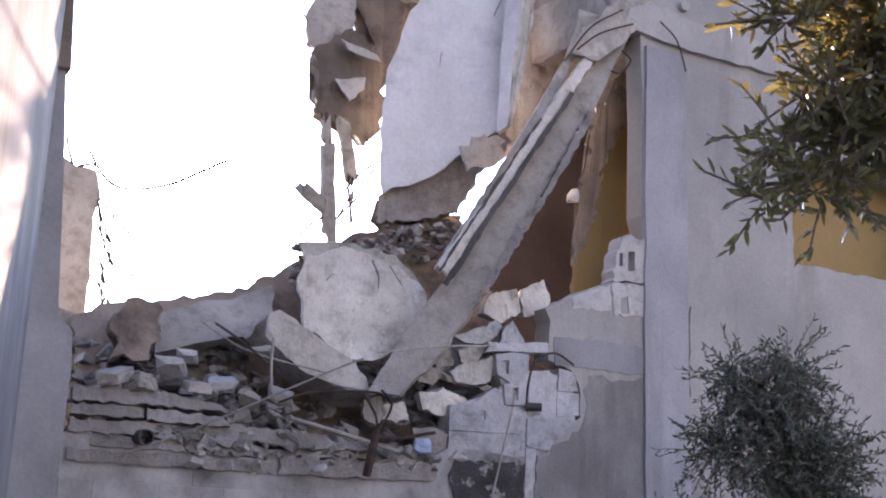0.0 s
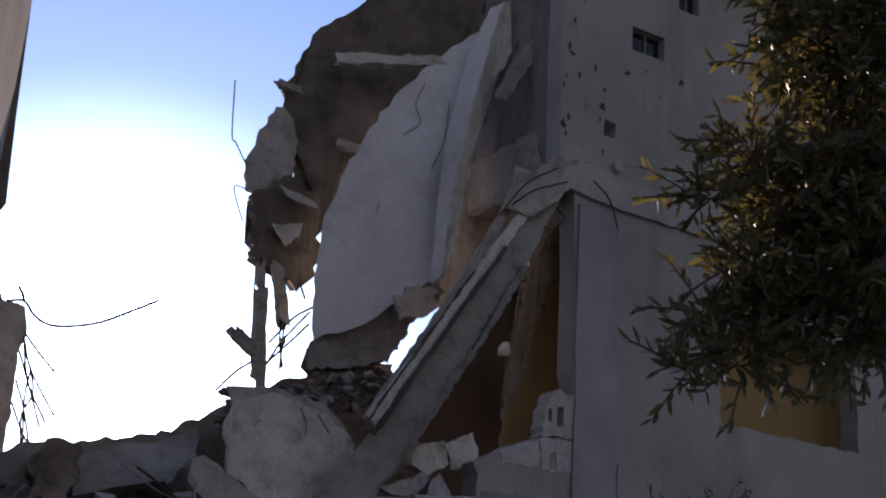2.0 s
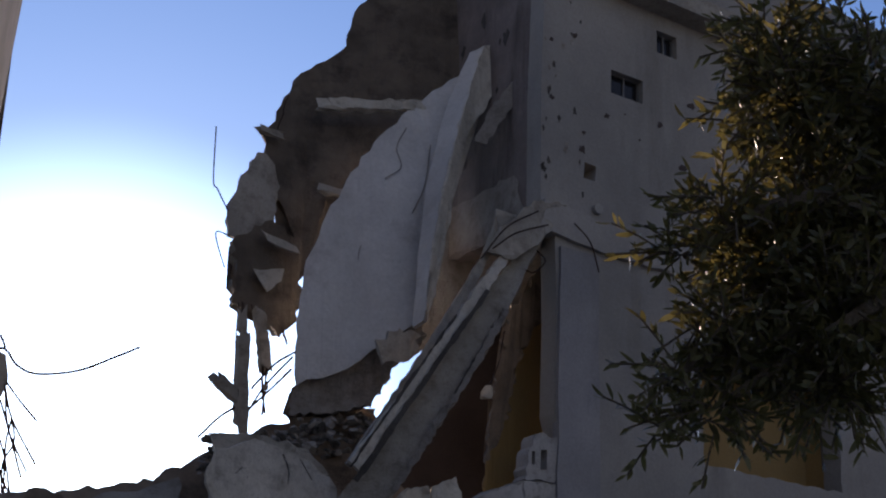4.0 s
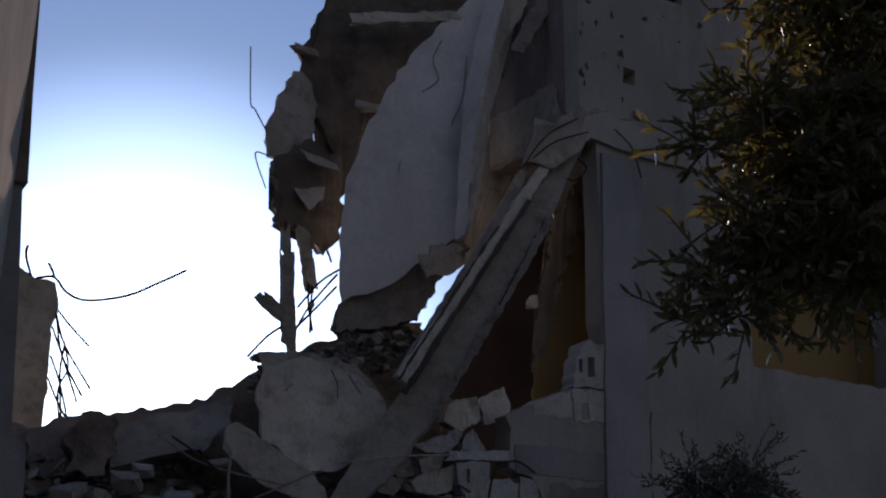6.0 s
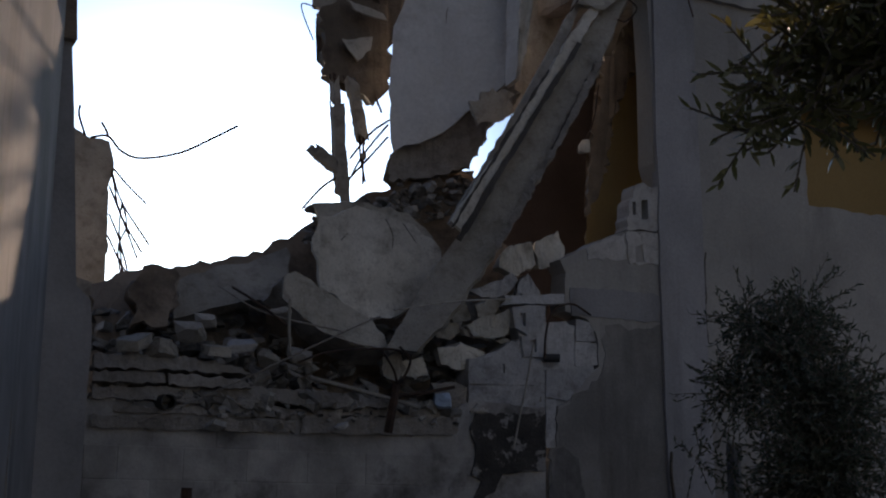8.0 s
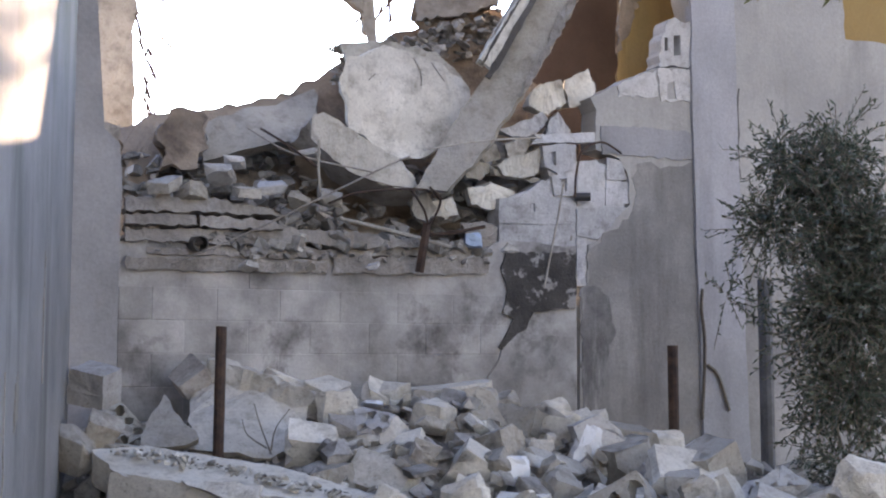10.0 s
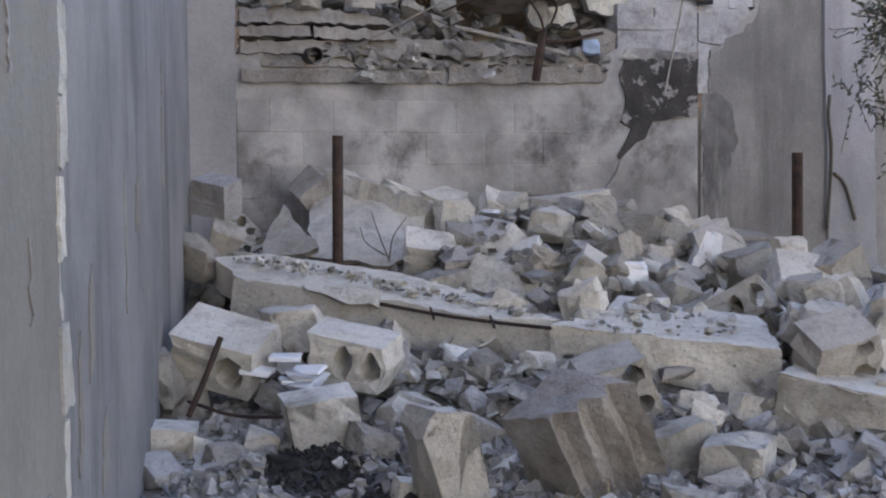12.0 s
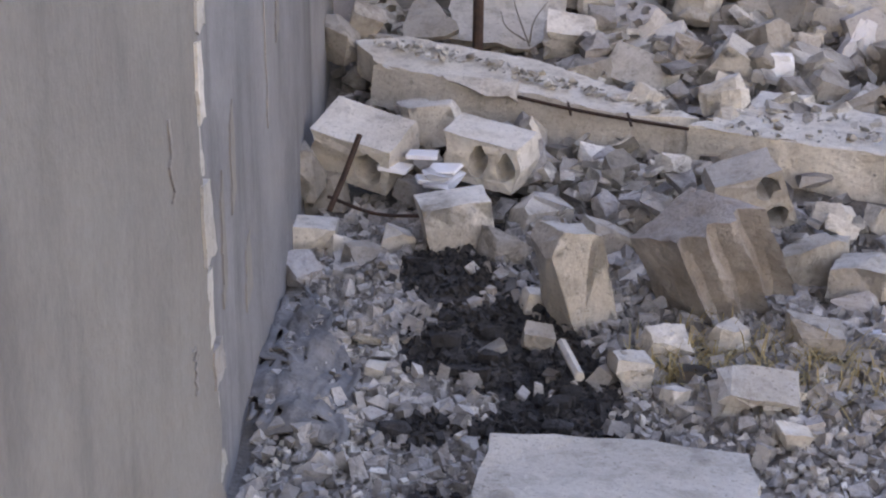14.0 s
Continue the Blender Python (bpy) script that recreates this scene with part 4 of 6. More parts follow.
part("splinter", beam((-1.16, 10.12, 6.71), (-1.01, 10.20, 6.71), 0.06, 0.06, (0, 0, 1), rg, cuts=3), CONCRETE, roof_wreck)
part("splinter", beam((-0.61, 10.19, 6.22), (-0.43, 10.29, 6.23), 0.06, 0.06, (0, 0, 1), rg, cuts=3), CONCRETE, roof_wreck)
for pts in ([(-1.28, 9.83, 5.59), (-1.38, 9.78, 5.60), (-1.37, 9.79, 5.51), (-1.29, 9.83, 5.31)], [(-1.16, 9.90, 5.05), (-1.15, 9.90, 4.79)], [(-1.12, 9.92, 5.06), (-1.11, 9.93, 4.94)], [(-1.06, 9.95, 5.06), (-1.02, 9.97, 4.92)],
            [(-1.00, 10.32, 6.98), (-1.03, 10.31, 6.88), (-1.04, 10.30, 6.80)], [(-0.95, 10.35, 7.25), (-1.00, 10.32, 7.09), (-1.01, 10.32, 6.95)], [(-1.50, 9.83, 6.56), (-1.47, 9.85, 6.08), (-1.43, 9.87, 6.01), (-1.33, 9.92, 5.84)],
            [(-1.24, 9.85, 5.34), (-1.25, 9.85, 5.24)], [(-0.80, 10.09, 4.87), (-0.77, 10.11, 4.83)]):
    part("rebar", tube(pts, 0.006, 5), RUST, roof_wreck)

post_left = root("hanging_post", "broken concrete post standing on the rubble ridge", "post")
part("shaft", beam((-1.03, 9.85, 4.02), (-1.09, 9.82, 4.76), 0.095, 0.09, U, rg, 0.008), CONCRETE, post_left)
part("stump", beam((-1.09, 9.82, 4.78), (-1.11, 9.81, 4.96), 0.06, 0.06, U, rg, 0.008, 4), CONCRETE, post_left)
part("cross_arm", beam((-1.04, 9.85, 4.23), (-1.25, 9.74, 4.38), 0.085, 0.08, U, rg, 0.01, 5), CONCRETE, post_left)
part("link_bar", tube([(-1.12, 9.81, 5.03), (-1.11, 9.81, 4.92)], 0.007, 5), RUST, post_left)
post_right = root("hanging_post", "broken concrete post hanging by its reinforcement", "post")
part("shaft", beam((-0.99, 9.93, 4.99), (-0.90, 9.98, 4.55), 0.085, 0.08, U, rg, 0.008), CONCRETE, post_right)
for pts in ([(-0.92, 9.97, 4.56), (-0.91, 9.98, 4.39), (-0.87, 10.00, 4.19)], [(-0.89, 9.98, 4.56), (-0.89, 9.99, 4.40), (-0.89, 9.99, 4.17)], [(-0.69, 9.92, 4.64), (-0.81, 9.97, 4.51), (-0.91, 9.97, 4.37), (-1.00, 9.93, 4.17)],
            [(-0.68, 9.93, 4.68), (-0.83, 9.96, 4.58), (-0.99, 9.93, 4.36)], [(-0.69, 9.92, 4.54), (-0.83, 9.96, 4.39), (-0.99, 9.93, 4.20)], [(-1.07, 9.83, 4.19), (-1.19, 9.77, 4.08), (-1.32, 9.70, 3.90)],
            [(-0.80, 9.98, 4.89), (-0.75, 10.00, 4.76)]):
    part("rebar", tube(pts, 0.010, 5), RUST, post_right)
part("concrete_clot", hull(rg, 0.06, 0.06, 0.06), CONCRETE, post_right).location = (-0.89, 9.98, 4.39)

# ---- the collapsed floor over the yard wall ----
rg = random.Random(51)


def floor_slab_thing(name, label, pts, thick, material, step=0.08, jag=0.02, category="slab"):
    return thing(name, broken_slab(pts, thick, rg, step, jag), material, label, category)


thing("rubble_bank", broken_slab([(-2.57, 8.58, 3.12), (-2.34, 8.82, 3.25), (-1.65, 9.30, 3.45), (-1.23, 9.64, 3.76), (-0.93, 9.79, 4.00), (-0.64, 9.95, 4.15), (-0.02, 10.28, 4.36), (0.12, 10.01, 3.98), (0.29, 9.65, 3.46), (0.53, 9.50, 3.10), (0.09, 9.20, 2.29), (-0.84, 8.71, 2.16), (-2.27, 7.95, 2.12), (-2.34, 8.08, 2.55)], 0.5, rg, 0.06, 0.022), BROWN, "brown bank of packed rubble from fallen floors", "rubble", kind="structure")
# added mostly out of view, stops sun leaking low onto the side wall
thing("rubble_bank", broken_slab([(-2.42, 8.78, 3.12), (-2.9, 8.55, 3.2), (-3.7, 8.15, 3.3), (-4.4, 7.8, 3.1), (-4.4, 7.8, 0.0), (-2.42, 8.78, 0.0)], 0.4, rg, 0.1, 0.03), DIRTY, "grey-brown bank of packed rubble added behind the column to block low sun", "rubble", kind="structure")
floor_slab_thing("fallen_slab", "rounded pale concrete slab standing on the rubble", [(-1.11, 8.62, 3.44), (-1.05, 8.71, 3.60), (-0.82, 8.84, 3.70), (-0.51, 9.00, 3.65), (-0.28, 9.10, 3.54), (-0.23, 9.03, 3.36), (-0.36, 8.91, 3.10), (-0.57, 8.74, 2.90), (-0.72, 8.66, 2.89), (-1.01, 8.62, 3.09)], 0.18, PALE)
crack = root("slab_crack", "dark branching crack across the rounded slab", "crack")
for pts in ([(-0.62, 8.92, 3.64), (-0.57, 8.92, 3.53), (-0.57, 8.90, 3.40)], [(-0.81, 8.84, 3.68), (-0.84, 8.80, 3.55), (-0.91, 8.74, 3.45)], [(-0.50, 8.98, 3.62), (-0.41, 9.01, 3.49)]):
    part("crack_line", tube(pts, 0.0035, 4), GROOVE, crack)
floor_slab_thing("fallen_slab", "cracked pale slab behind the rounded one", [(-1.14, 9.00, 3.78), (-0.84, 9.16, 3.81), (-0.48, 9.35, 3.79), (-0.31, 9.45, 3.61), (-1.02, 9.07, 3.50)], 0.2, PALE)
fallen_floor = root("tilted_slab", "thick slanting concrete floor piece with a broken end", "slab")
part("top_face", broken_slab([(-1.22, 8.27, 3.12), (-1.16, 8.33, 3.15), (-1.06, 8.37, 3.10), (-0.85, 8.47, 2.97), (-0.67, 8.57, 2.87), (-0.60, 8.61, 2.78), (-0.57, 8.61, 2.70), (-0.68, 8.53, 2.68), (-0.85, 8.45, 2.72), (-1.01, 8.39, 2.78), (-1.12, 8.32, 2.88), (-1.22, 8.25, 2.97)], 0.10, rg, 0.05, 0.009), PALE, fallen_floor)
part("edge_face", broken_slab([(-1.40, 8.51, 2.98), (-1.22, 8.28, 3.11), (-1.22, 8.24, 2.97), (-1.12, 8.31, 2.88), (-1.00, 8.38, 2.78), (-0.85, 8.44, 2.72), (-0.68, 8.52, 2.68), (-0.60, 8.57, 2.68), (-0.66, 8.81, 2.61), (-0.75, 8.81, 2.59), (-0.95, 8.75, 2.64), (-1.10, 8.67, 2.72), (-1.24, 8.59, 2.86)], 0.12, rg, 0.05, 0.012), DIRTY, fallen_floor, "grey broken edge of the floor")
part("torn_underside", broken_slab([(-1.40, 8.57, 2.99), (-1.24, 8.61, 2.87), (-1.10, 8.69, 2.73), (-0.92, 8.77, 2.64), (-0.66, 8.83, 2.60), (-0.63, 8.97, 2.55), (-0.90, 8.97, 2.54), (-1.17, 8.91, 2.60), (-1.37, 8.82, 2.76)], 0.12, rg, 0.05, 0.02), BROWN, fallen_floor, "brown torn underside")
floor_slab_thing("tilted_slab", "grey slab sloping down into the bank", [(-1.95, 8.46, 3.14), (-1.75, 8.68, 3.24), (-1.45, 8.95, 3.38), (-1.31, 9.03, 3.46), (-1.26, 8.71, 3.10), (-1.49, 8.53, 2.98), (-1.91, 8.25, 2.83)], 0.2, CONCRETE)
floor_slab_thing("brown_lump", "brown lump of rubble masonry", [(-2.16, 8.12, 3.00), (-2.12, 8.20, 3.16), (-1.94, 8.35, 3.17), (-1.90, 8.26, 2.97), (-1.92, 8.14, 2.77), (-2.11, 8.04, 2.76)], 0.2, BROWN, 0.05, 0.03, "rubble")
for pts in ([(-2.26, 7.73, 2.54), (-1.84, 7.95, 2.56), (-1.45, 8.16, 2.51), (-1.39, 8.17, 2.46), (-1.82, 7.90, 2.46), (-2.24, 7.68, 2.45)],
            [(-2.25, 7.70, 2.43), (-1.87, 7.90, 2.44), (-1.86, 7.88, 2.38), (-2.24, 7.68, 2.37)], [(-1.85, 7.91, 2.44), (-1.43, 8.13, 2.43), (-1.38, 8.14, 2.37), (-1.85, 7.89, 2.37)],
            [(-1.59, 8.11, 2.40), (-0.57, 8.65, 2.37), (-0.31, 8.76, 2.33), (-0.85, 8.46, 2.28), (-1.58, 8.07, 2.32)],
            [(-2.25, 7.71, 2.34), (-1.77, 7.99, 2.36), (-1.32, 8.23, 2.32), (-1.32, 8.21, 2.28), (-1.83, 7.92, 2.27), (-2.24, 7.70, 2.27)],
            [(-2.15, 7.81, 2.26), (-1.46, 8.18, 2.28), (-0.85, 8.48, 2.26), (-0.85, 8.47, 2.21), (-1.58, 8.07, 2.20), (-2.13, 7.77, 2.20)],
            [(-2.24, 7.70, 2.17), (-1.58, 8.06, 2.18), (-1.12, 8.30, 2.18), (-1.12, 8.30, 2.11), (-2.24, 7.70, 2.10)],
            [(-1.09, 8.33, 2.21), (-0.57, 8.61, 2.24), (-0.11, 8.85, 2.25), (-0.11, 8.84, 2.14), (-1.08, 8.32, 2.11)],
            [(-1.33, 8.27, 2.31), (-0.64, 8.63, 2.30), (-0.17, 8.86, 2.29), (-0.17, 8.86, 2.25), (-0.85, 8.50, 2.24)]):
    floor_slab_thing("floor_layer", "dirty grey layer of pancaked concrete floor", pts, 0.25, DIRTY, 0.035, 0.011)

# bars, pipes and scraps on the bank
def bar(name, label, pts, radius, material=RUST, category="bar"):
    return thing(name, tube(pts, radius, 6), material, label, category)


bar("steel_bar", "long thin rusty bar lying across the rubble", [(-1.98, 7.77, 2.13), (-1.56, 7.97, 2.34), (-1.13, 8.10, 2.57), (-0.75, 8.25, 2.78), (-0.60, 8.33, 2.86)], 0.006, DIRTY)
bar("steel_bar", "thin rusty bar sticking out of the rubble", [(-1.60, 8.08, 3.01), (-1.30, 8.07, 2.84), (-0.83, 8.26, 2.75)], 0.006, DIRTY)
bar("steel_bar", "thin rusty bar sticking out of the rubble", [(-1.52, 8.12, 3.01), (-1.35, 8.04, 2.90), (-1.16, 8.09, 2.76)], 0.008)
bar("steel_pipe", "pale thin pipe on the broken floor", [(-1.03, 8.21, 2.45), (-0.87, 8.30, 2.42), (-0.56, 8.46, 2.35), (-0.36, 8.57, 2.30)], 0.013, CONCRETE, "pipe")
bar("steel_bar", "rusty bar hanging from the bank", [(-1.15, 8.09, 2.93), (-1.15, 8.09, 2.76), (-1.14, 8.10, 2.60)], 0.01, CONCRETE)
bar("steel_stake", "rusty steel angle stub on the wall's top", [(-0.50, 8.50, 2.44), (-0.52, 8.48, 2.30), (-0.55, 8.50, 2.13)], 0.03, RUST, "stake")
bar("steel_bar", "dark rusty bar under the beam's foot", [(-0.63, 8.48, 2.36), (-0.38, 8.61, 2.39), (-0.13, 8.75, 2.45)], 0.012)
bar("steel_bar", "bent rusty bar at the beam's foot", [(-0.59, 8.39, 2.65), (-0.51, 8.37, 2.52), (-0.48, 8.45, 2.44), (-0.41, 8.48, 2.59), (-0.48, 8.45, 2.68)], 0.008)
bar("steel_bar", "bent rusty bar at the beam's foot", [(-1.10, 8.17, 2.54), (-0.89, 8.23, 2.62), (-0.52, 8.43, 2.66), (-0.45, 8.47, 2.61)], 0.007)
bar("cable", "thin cable hanging down the block wall", [(0.41, 9.09, 2.78), (0.37, 9.06, 2.55), (0.32, 9.03, 2.31), (0.27, 9.00, 2.06)], 0.007, CONCRETE, "cable")
bar("cable", "bent bar over the torn wall", [(0.49, 9.13, 2.69), (0.50, 9.10, 2.86), (0.55, 9.11, 3.02), (0.69, 9.21, 3.09), (0.83, 9.32, 3.03)], 0.008)
bar("cable", "slack wire across the torn wall", [(-0.51, 8.32, 2.90), (-0.12, 8.58, 3.00), (0.25, 8.89, 3.07)], 0.006, CONCRETE, "cable")


def drain_pipe(c, way, r, length, label):
    c, way = Vector(c), Vector(way).normalized()
    bm = bmesh.new()
    x = way.orthogonal().normalized()
    y = way.cross(x)
    rings = []
    for rad, t in ((r, -length), (r, 0), (r * 0.86, 0), (r * 0.86, -length * 0.9)):
        rings.append([bm.verts.new(c + way * t + (x * math.cos(k * math.tau / 20) + y * math.sin(k * math.tau / 20)) * rad) for k in range(20)])
    for r0, r1 in zip(rings, rings[1:]):
        for i in range(20):
            bm.faces.new((r0[i], r0[(i + 1) % 20], r1[(i + 1) % 20], r1[i]))
    bm.faces.new(rings[-1])
    return thing("drain_pipe", bm, PVC, label, "pipe")


drain_pipe((-1.82, 7.83, 2.26), OUT * 1.0 + Vector((0.1, 0, -0.05)), 0.048, 0.4, "short dark drain pipe out of the block wall")
drain_pipe((0.60, 9.18, 2.70), OUT * 0.5 + U * 0.9, 0.03, 0.11, "black plastic pipe stub out of the torn wall")
thing("blue_bag", rough_hull(rg, 0.13, 0.1, 0.11, 0.02), BLUE, "crumpled pale blue plastic bag on the wall", "bag").location = (-0.21, 8.76, 2.36)

# loose pieces on the bank
SHAPES = [mesh_of("chunk", hull(rg, 1, rg.uniform(0.6, 1), rg.uniform(0.2, 0.75), 8, 0.6), m) for m in (CONCRETE, PALE, BLOCK, PALE, CONCRETE, BLOCK, PALE, CONCRETE, DIRTY, BLOCK)]
ROUGH = [mesh_of("chunk", rough_hull(rg, 1, rg.uniform(0.65, 1), rg.uniform(0.45, 0.8), 0.045), m) for m in (CONCRETE, PALE, BLOCK, PALE, CONCRETE, PALE)]
HOLLOW = [mesh_of("hollow_block", roughen(hollow_block(rg, 0.4, 0.2, d, h, r, b), 0.007, 1, d * 30 + h), m) for d, h, r, b, m in
          ((0.2, 3, 1, 1.0, PALE), (0.2, 3, 2, 1.0, BLOCK), (0.16, 2, 1, 0.8, PALE), (0.2, 4, 2, 0.5, PALE), (0.12, 3, 1, 1.0, CONCRETE), (0.2, 3, 2, 0.0, PALE))]


def put_chunk(p, size, seed, shapes=SHAPES, name="concrete_chunk", label="angular lump of broken concrete", group="rubble", flat=1.0):
    r = random.Random(seed)
    ob = new(name, shapes[r.randrange(len(shapes))])
    ob.matrix_world = Matrix.Translation(p) @ pose(0, 0, 0, r.uniform(-28, 28), r.uniform(-28, 28), r.uniform(0, 360)) @ Matrix.Diagonal((size, size, size * flat, 1))
    return tagged(ob, label, "rubble", group)


def chunk_fill(name, label, places, material):
    """Small rubble, too much to count, joined into one mesh."""
    verts, faces = [], []
    shapes = [([v.co.copy() for v in me.vertices], [tuple(f.vertices) for f in me.polygons]) for me in SHAPES + ROUGH[:2]]
    for p, size, seed in places:
        r = random.Random(seed)
        points, loops = shapes[r.randrange(len(shapes))]
        m = Matrix.Translation(p) @ pose(0, 0, 0, r.uniform(-40, 40), r.uniform(-40, 40), r.uniform(0, 360)) @ Matrix.Diagonal((size, size, size * r.uniform(0.5, 1), 1))
        base = len(verts)
        verts += [tuple(m @ v) for v in points]
        faces += [tuple(base + k for k in f) for f in loops]
    me = bpy.data.meshes.new(name)
    me.from_pydata(verts, [], faces)
    me.materials.append(material)
    return tagged(new(name, me), label, "rubble", kind="stuff")


places = []
for k in range(420):
    r = random.Random(700 + k)
    s = r.uniform(-2.9, -0.3)
    t = r.random() ** 1.3
    places.append((front(s, 2.28 + 0.85 * t * (0.75 + 0.25 * (s + 3) / 2.6), 0.0 - 0.75 * t), r.uniform(0.04, 0.17), k))
for k in range(260):
    r = random.Random(1900 + k)
    t = r.random()
    places.append((Vector((-1.22, 9.58, 3.77)).lerp(Vector((-0.02, 10.16, 4.27)), t) + Vector((0, r.uniform(-0.5, 0.1), r.uniform(-0.3, 0.0))), r.uniform(0.03, 0.12), 400 + k))
for k in range(120):
    r = random.Random(2300 + k)
    places.append((front(r.uniform(-2.8, -0.5), r.uniform(2.2, 2.26), r.uniform(-0.15, 0.06)), r.uniform(0.02, 0.07), 900 + k))
chunk_fill("rubble_fill", "small broken concrete filling the bank of fallen floors", places, MIX_GREY)
for k in range(40):
    r = random.Random(900 + k)
    s, t = r.uniform(-0.5, 0.15), r.random()
    put_chunk(front(s, 2.35 + 0.95 * t * (0.4 + 0.6 * (s + 0.5) / 0.65), -0.1 - 0.5 * t), r.uniform(0.09, 0.24), 50 + k, SHAPES + ROUGH, group="rubble of the fallen floors")
for pts, thick, material in (
    ([(-0.06, 8.92, 2.89), (0.06, 8.99, 2.96), (0.26, 9.09, 3.03), (0.25, 9.08, 2.86), (0.10, 9.01, 2.81), (-0.01, 8.94, 2.84)], 0.20, PALE),
    ([(-0.25, 8.85, 2.72), (-0.09, 8.94, 2.77), (0.06, 9.02, 2.72), (0.04, 9.01, 2.63), (-0.13, 8.92, 2.59), (-0.23, 8.86, 2.62)], 0.25, PALE),
    ([(0.02, 9.03, 3.05), (0.10, 9.07, 3.11), (0.23, 9.14, 3.10), (0.12, 9.08, 2.98), (0.02, 9.03, 2.97)], 0.20, CONCRETE),
    ([(-0.02, 9.06, 3.15), (0.20, 9.17, 3.26), (0.27, 9.21, 3.31), (0.31, 9.23, 3.26), (0.22, 9.18, 3.14), (0.06, 9.10, 3.12)], 0.20, TORN),
    ([(0.32, 9.17, 3.25), (0.38, 9.20, 3.31), (0.46, 9.24, 3.18), (0.44, 9.23, 3.15), (0.28, 9.15, 3.14)], 0.18, TORN),
    ([(-0.08, 8.95, 2.88), (-0.07, 8.96, 2.84), (0.22, 9.11, 2.80), (0.26, 9.13, 2.84), (0.10, 9.05, 2.82)], 0.20, CONCRETE),
    ([(0.20, 9.21, 3.47), (0.31, 9.26, 3.54), (0.42, 9.32, 3.56), (0.45, 9.34, 3.40), (0.31, 9.26, 3.30), (0.17, 9.19, 3.35)], 0.30, PALE),
    ([(0.43, 9.33, 3.56), (0.62, 9.43, 3.66), (0.66, 9.45, 3.47), (0.63, 9.43, 3.41), (0.46, 9.35, 3.38)], 0.30, PALE),
    ([(-0.21, 8.93, 3.04), (-0.07, 9.00, 3.07), (-0.02, 9.04, 2.97), (-0.13, 8.97, 2.93), (-0.20, 8.94, 2.96)], 0.20, CONCRETE),
    ([(-0.28, 8.81, 2.47), (-0.11, 8.89, 2.51), (-0.05, 8.92, 2.46), (-0.05, 8.92, 2.34), (-0.24, 8.83, 2.33)], 0.15, DIRTY),
    ([(-0.25, 8.93, 2.92), (-0.11, 9.01, 2.93), (-0.07, 9.03, 2.88), (-0.17, 8.98, 2.79), (-0.26, 8.93, 2.81)], 0.20, CONCRETE),
    ([(-0.50, 8.67, 2.60), (-0.35, 8.74, 2.65), (-0.31, 8.77, 2.55), (-0.39, 8.72, 2.49), (-0.50, 8.67, 2.51)], 0.15, PALE),
    ([(-0.60, 8.58, 2.62), (-0.51, 8.62, 2.67), (-0.44, 8.66, 2.56), (-0.51, 8.62, 2.48), (-0.58, 8.59, 2.51)], 0.15, CONCRETE),
):
    thing("concrete_lump", roughen(broken_slab(pts, thick, rg, 0.05, 0.012), 0.016, 2, thick * 40 + pts[0][0]), material, "broken lump of concrete on the torn wall", "rubble", "rubble of the fallen floors")
for k, (p, size) in enumerate((((-0.83, 8.35, 2.16), 0.10), ((-1.56, 7.96, 2.13), 0.12), ((-1.21, 8.18, 2.15), 0.08), ((-1.74, 8.00, 2.70), 0.22), ((-1.45, 8.14, 2.64), 0.2), ((-1.21, 8.17, 2.86), 0.14), ((-1.10, 8.26, 2.59), 0.18), ((-2.05, 7.84, 2.62), 0.2),
                                ((-1.60, 8.05, 2.60), 0.2), ((-1.30, 8.20, 2.56), 0.16), ((-1.90, 7.92, 2.58), 0.22), ((-1.66, 8.04, 2.78), 0.16))):
    put_chunk(Vector(p), size, 60 + k, ROUGH[::2], "concrete_lump", "grey broken lump of concrete on the bank", "rubble of the fallen floors", 0.65)
thing("ceiling_clot", rough_hull(rg, 0.11, 0.1, 0.12, 0.02), PALE, "pale lump hanging in the breach", "rubble").location = (0.83, 9.71, 4.40)
bar("wire", "wire that holds a hanging lump", [(0.83, 9.71, 4.40), (0.92, 9.81, 4.65), (0.97, 9.90, 4.96)], 0.006)

# ---- the yard ----
rg = random.Random(61)


def steel_post(name, label, foot, top, r, material):
    bm = tube([Vector(foot) - UP * 0.35, Vector(top)], r, 10)
    ob = thing(name, bm, material, label, "post", "fence posts")
    return ob


steel_post("fence_post", "rusty round steel post leaning slightly", (-1.49, 6.89, 1.11), (-1.48, 6.90, 1.73), 0.029, RUST)
steel_post("fence_post", "short rusty steel post in front of the wall", (1.13, 8.99, 0.99), (1.13, 9.00, 1.66), 0.037, RUST)
steel_post("fence_post", "grey painted steel post in the shrub", (1.63, 8.36, 0.95), (1.63, 8.35, 2.06), 0.046, STEEL)

slab_a = root("fallen_beam", "long fallen concrete beam with exposed reinforcement, lying on rubble", "beam")
# dusty top, paler than the front to paint the sky's light on it
part("top_face", broken_slab([(-2.04, 6.53, 1.11), (-1.82, 6.70, 1.12), (-1.11, 6.56, 1.03), (-0.51, 6.23, 0.90), (-0.26, 5.99, 0.85), (-0.61, 5.91, 0.86), (-1.16, 6.08, 0.93), (-1.86, 6.32, 1.02)], 0.16, rg, 0.04, 0.009, away=(0, 0, -1)), DUST_SKYLIT, slab_a)
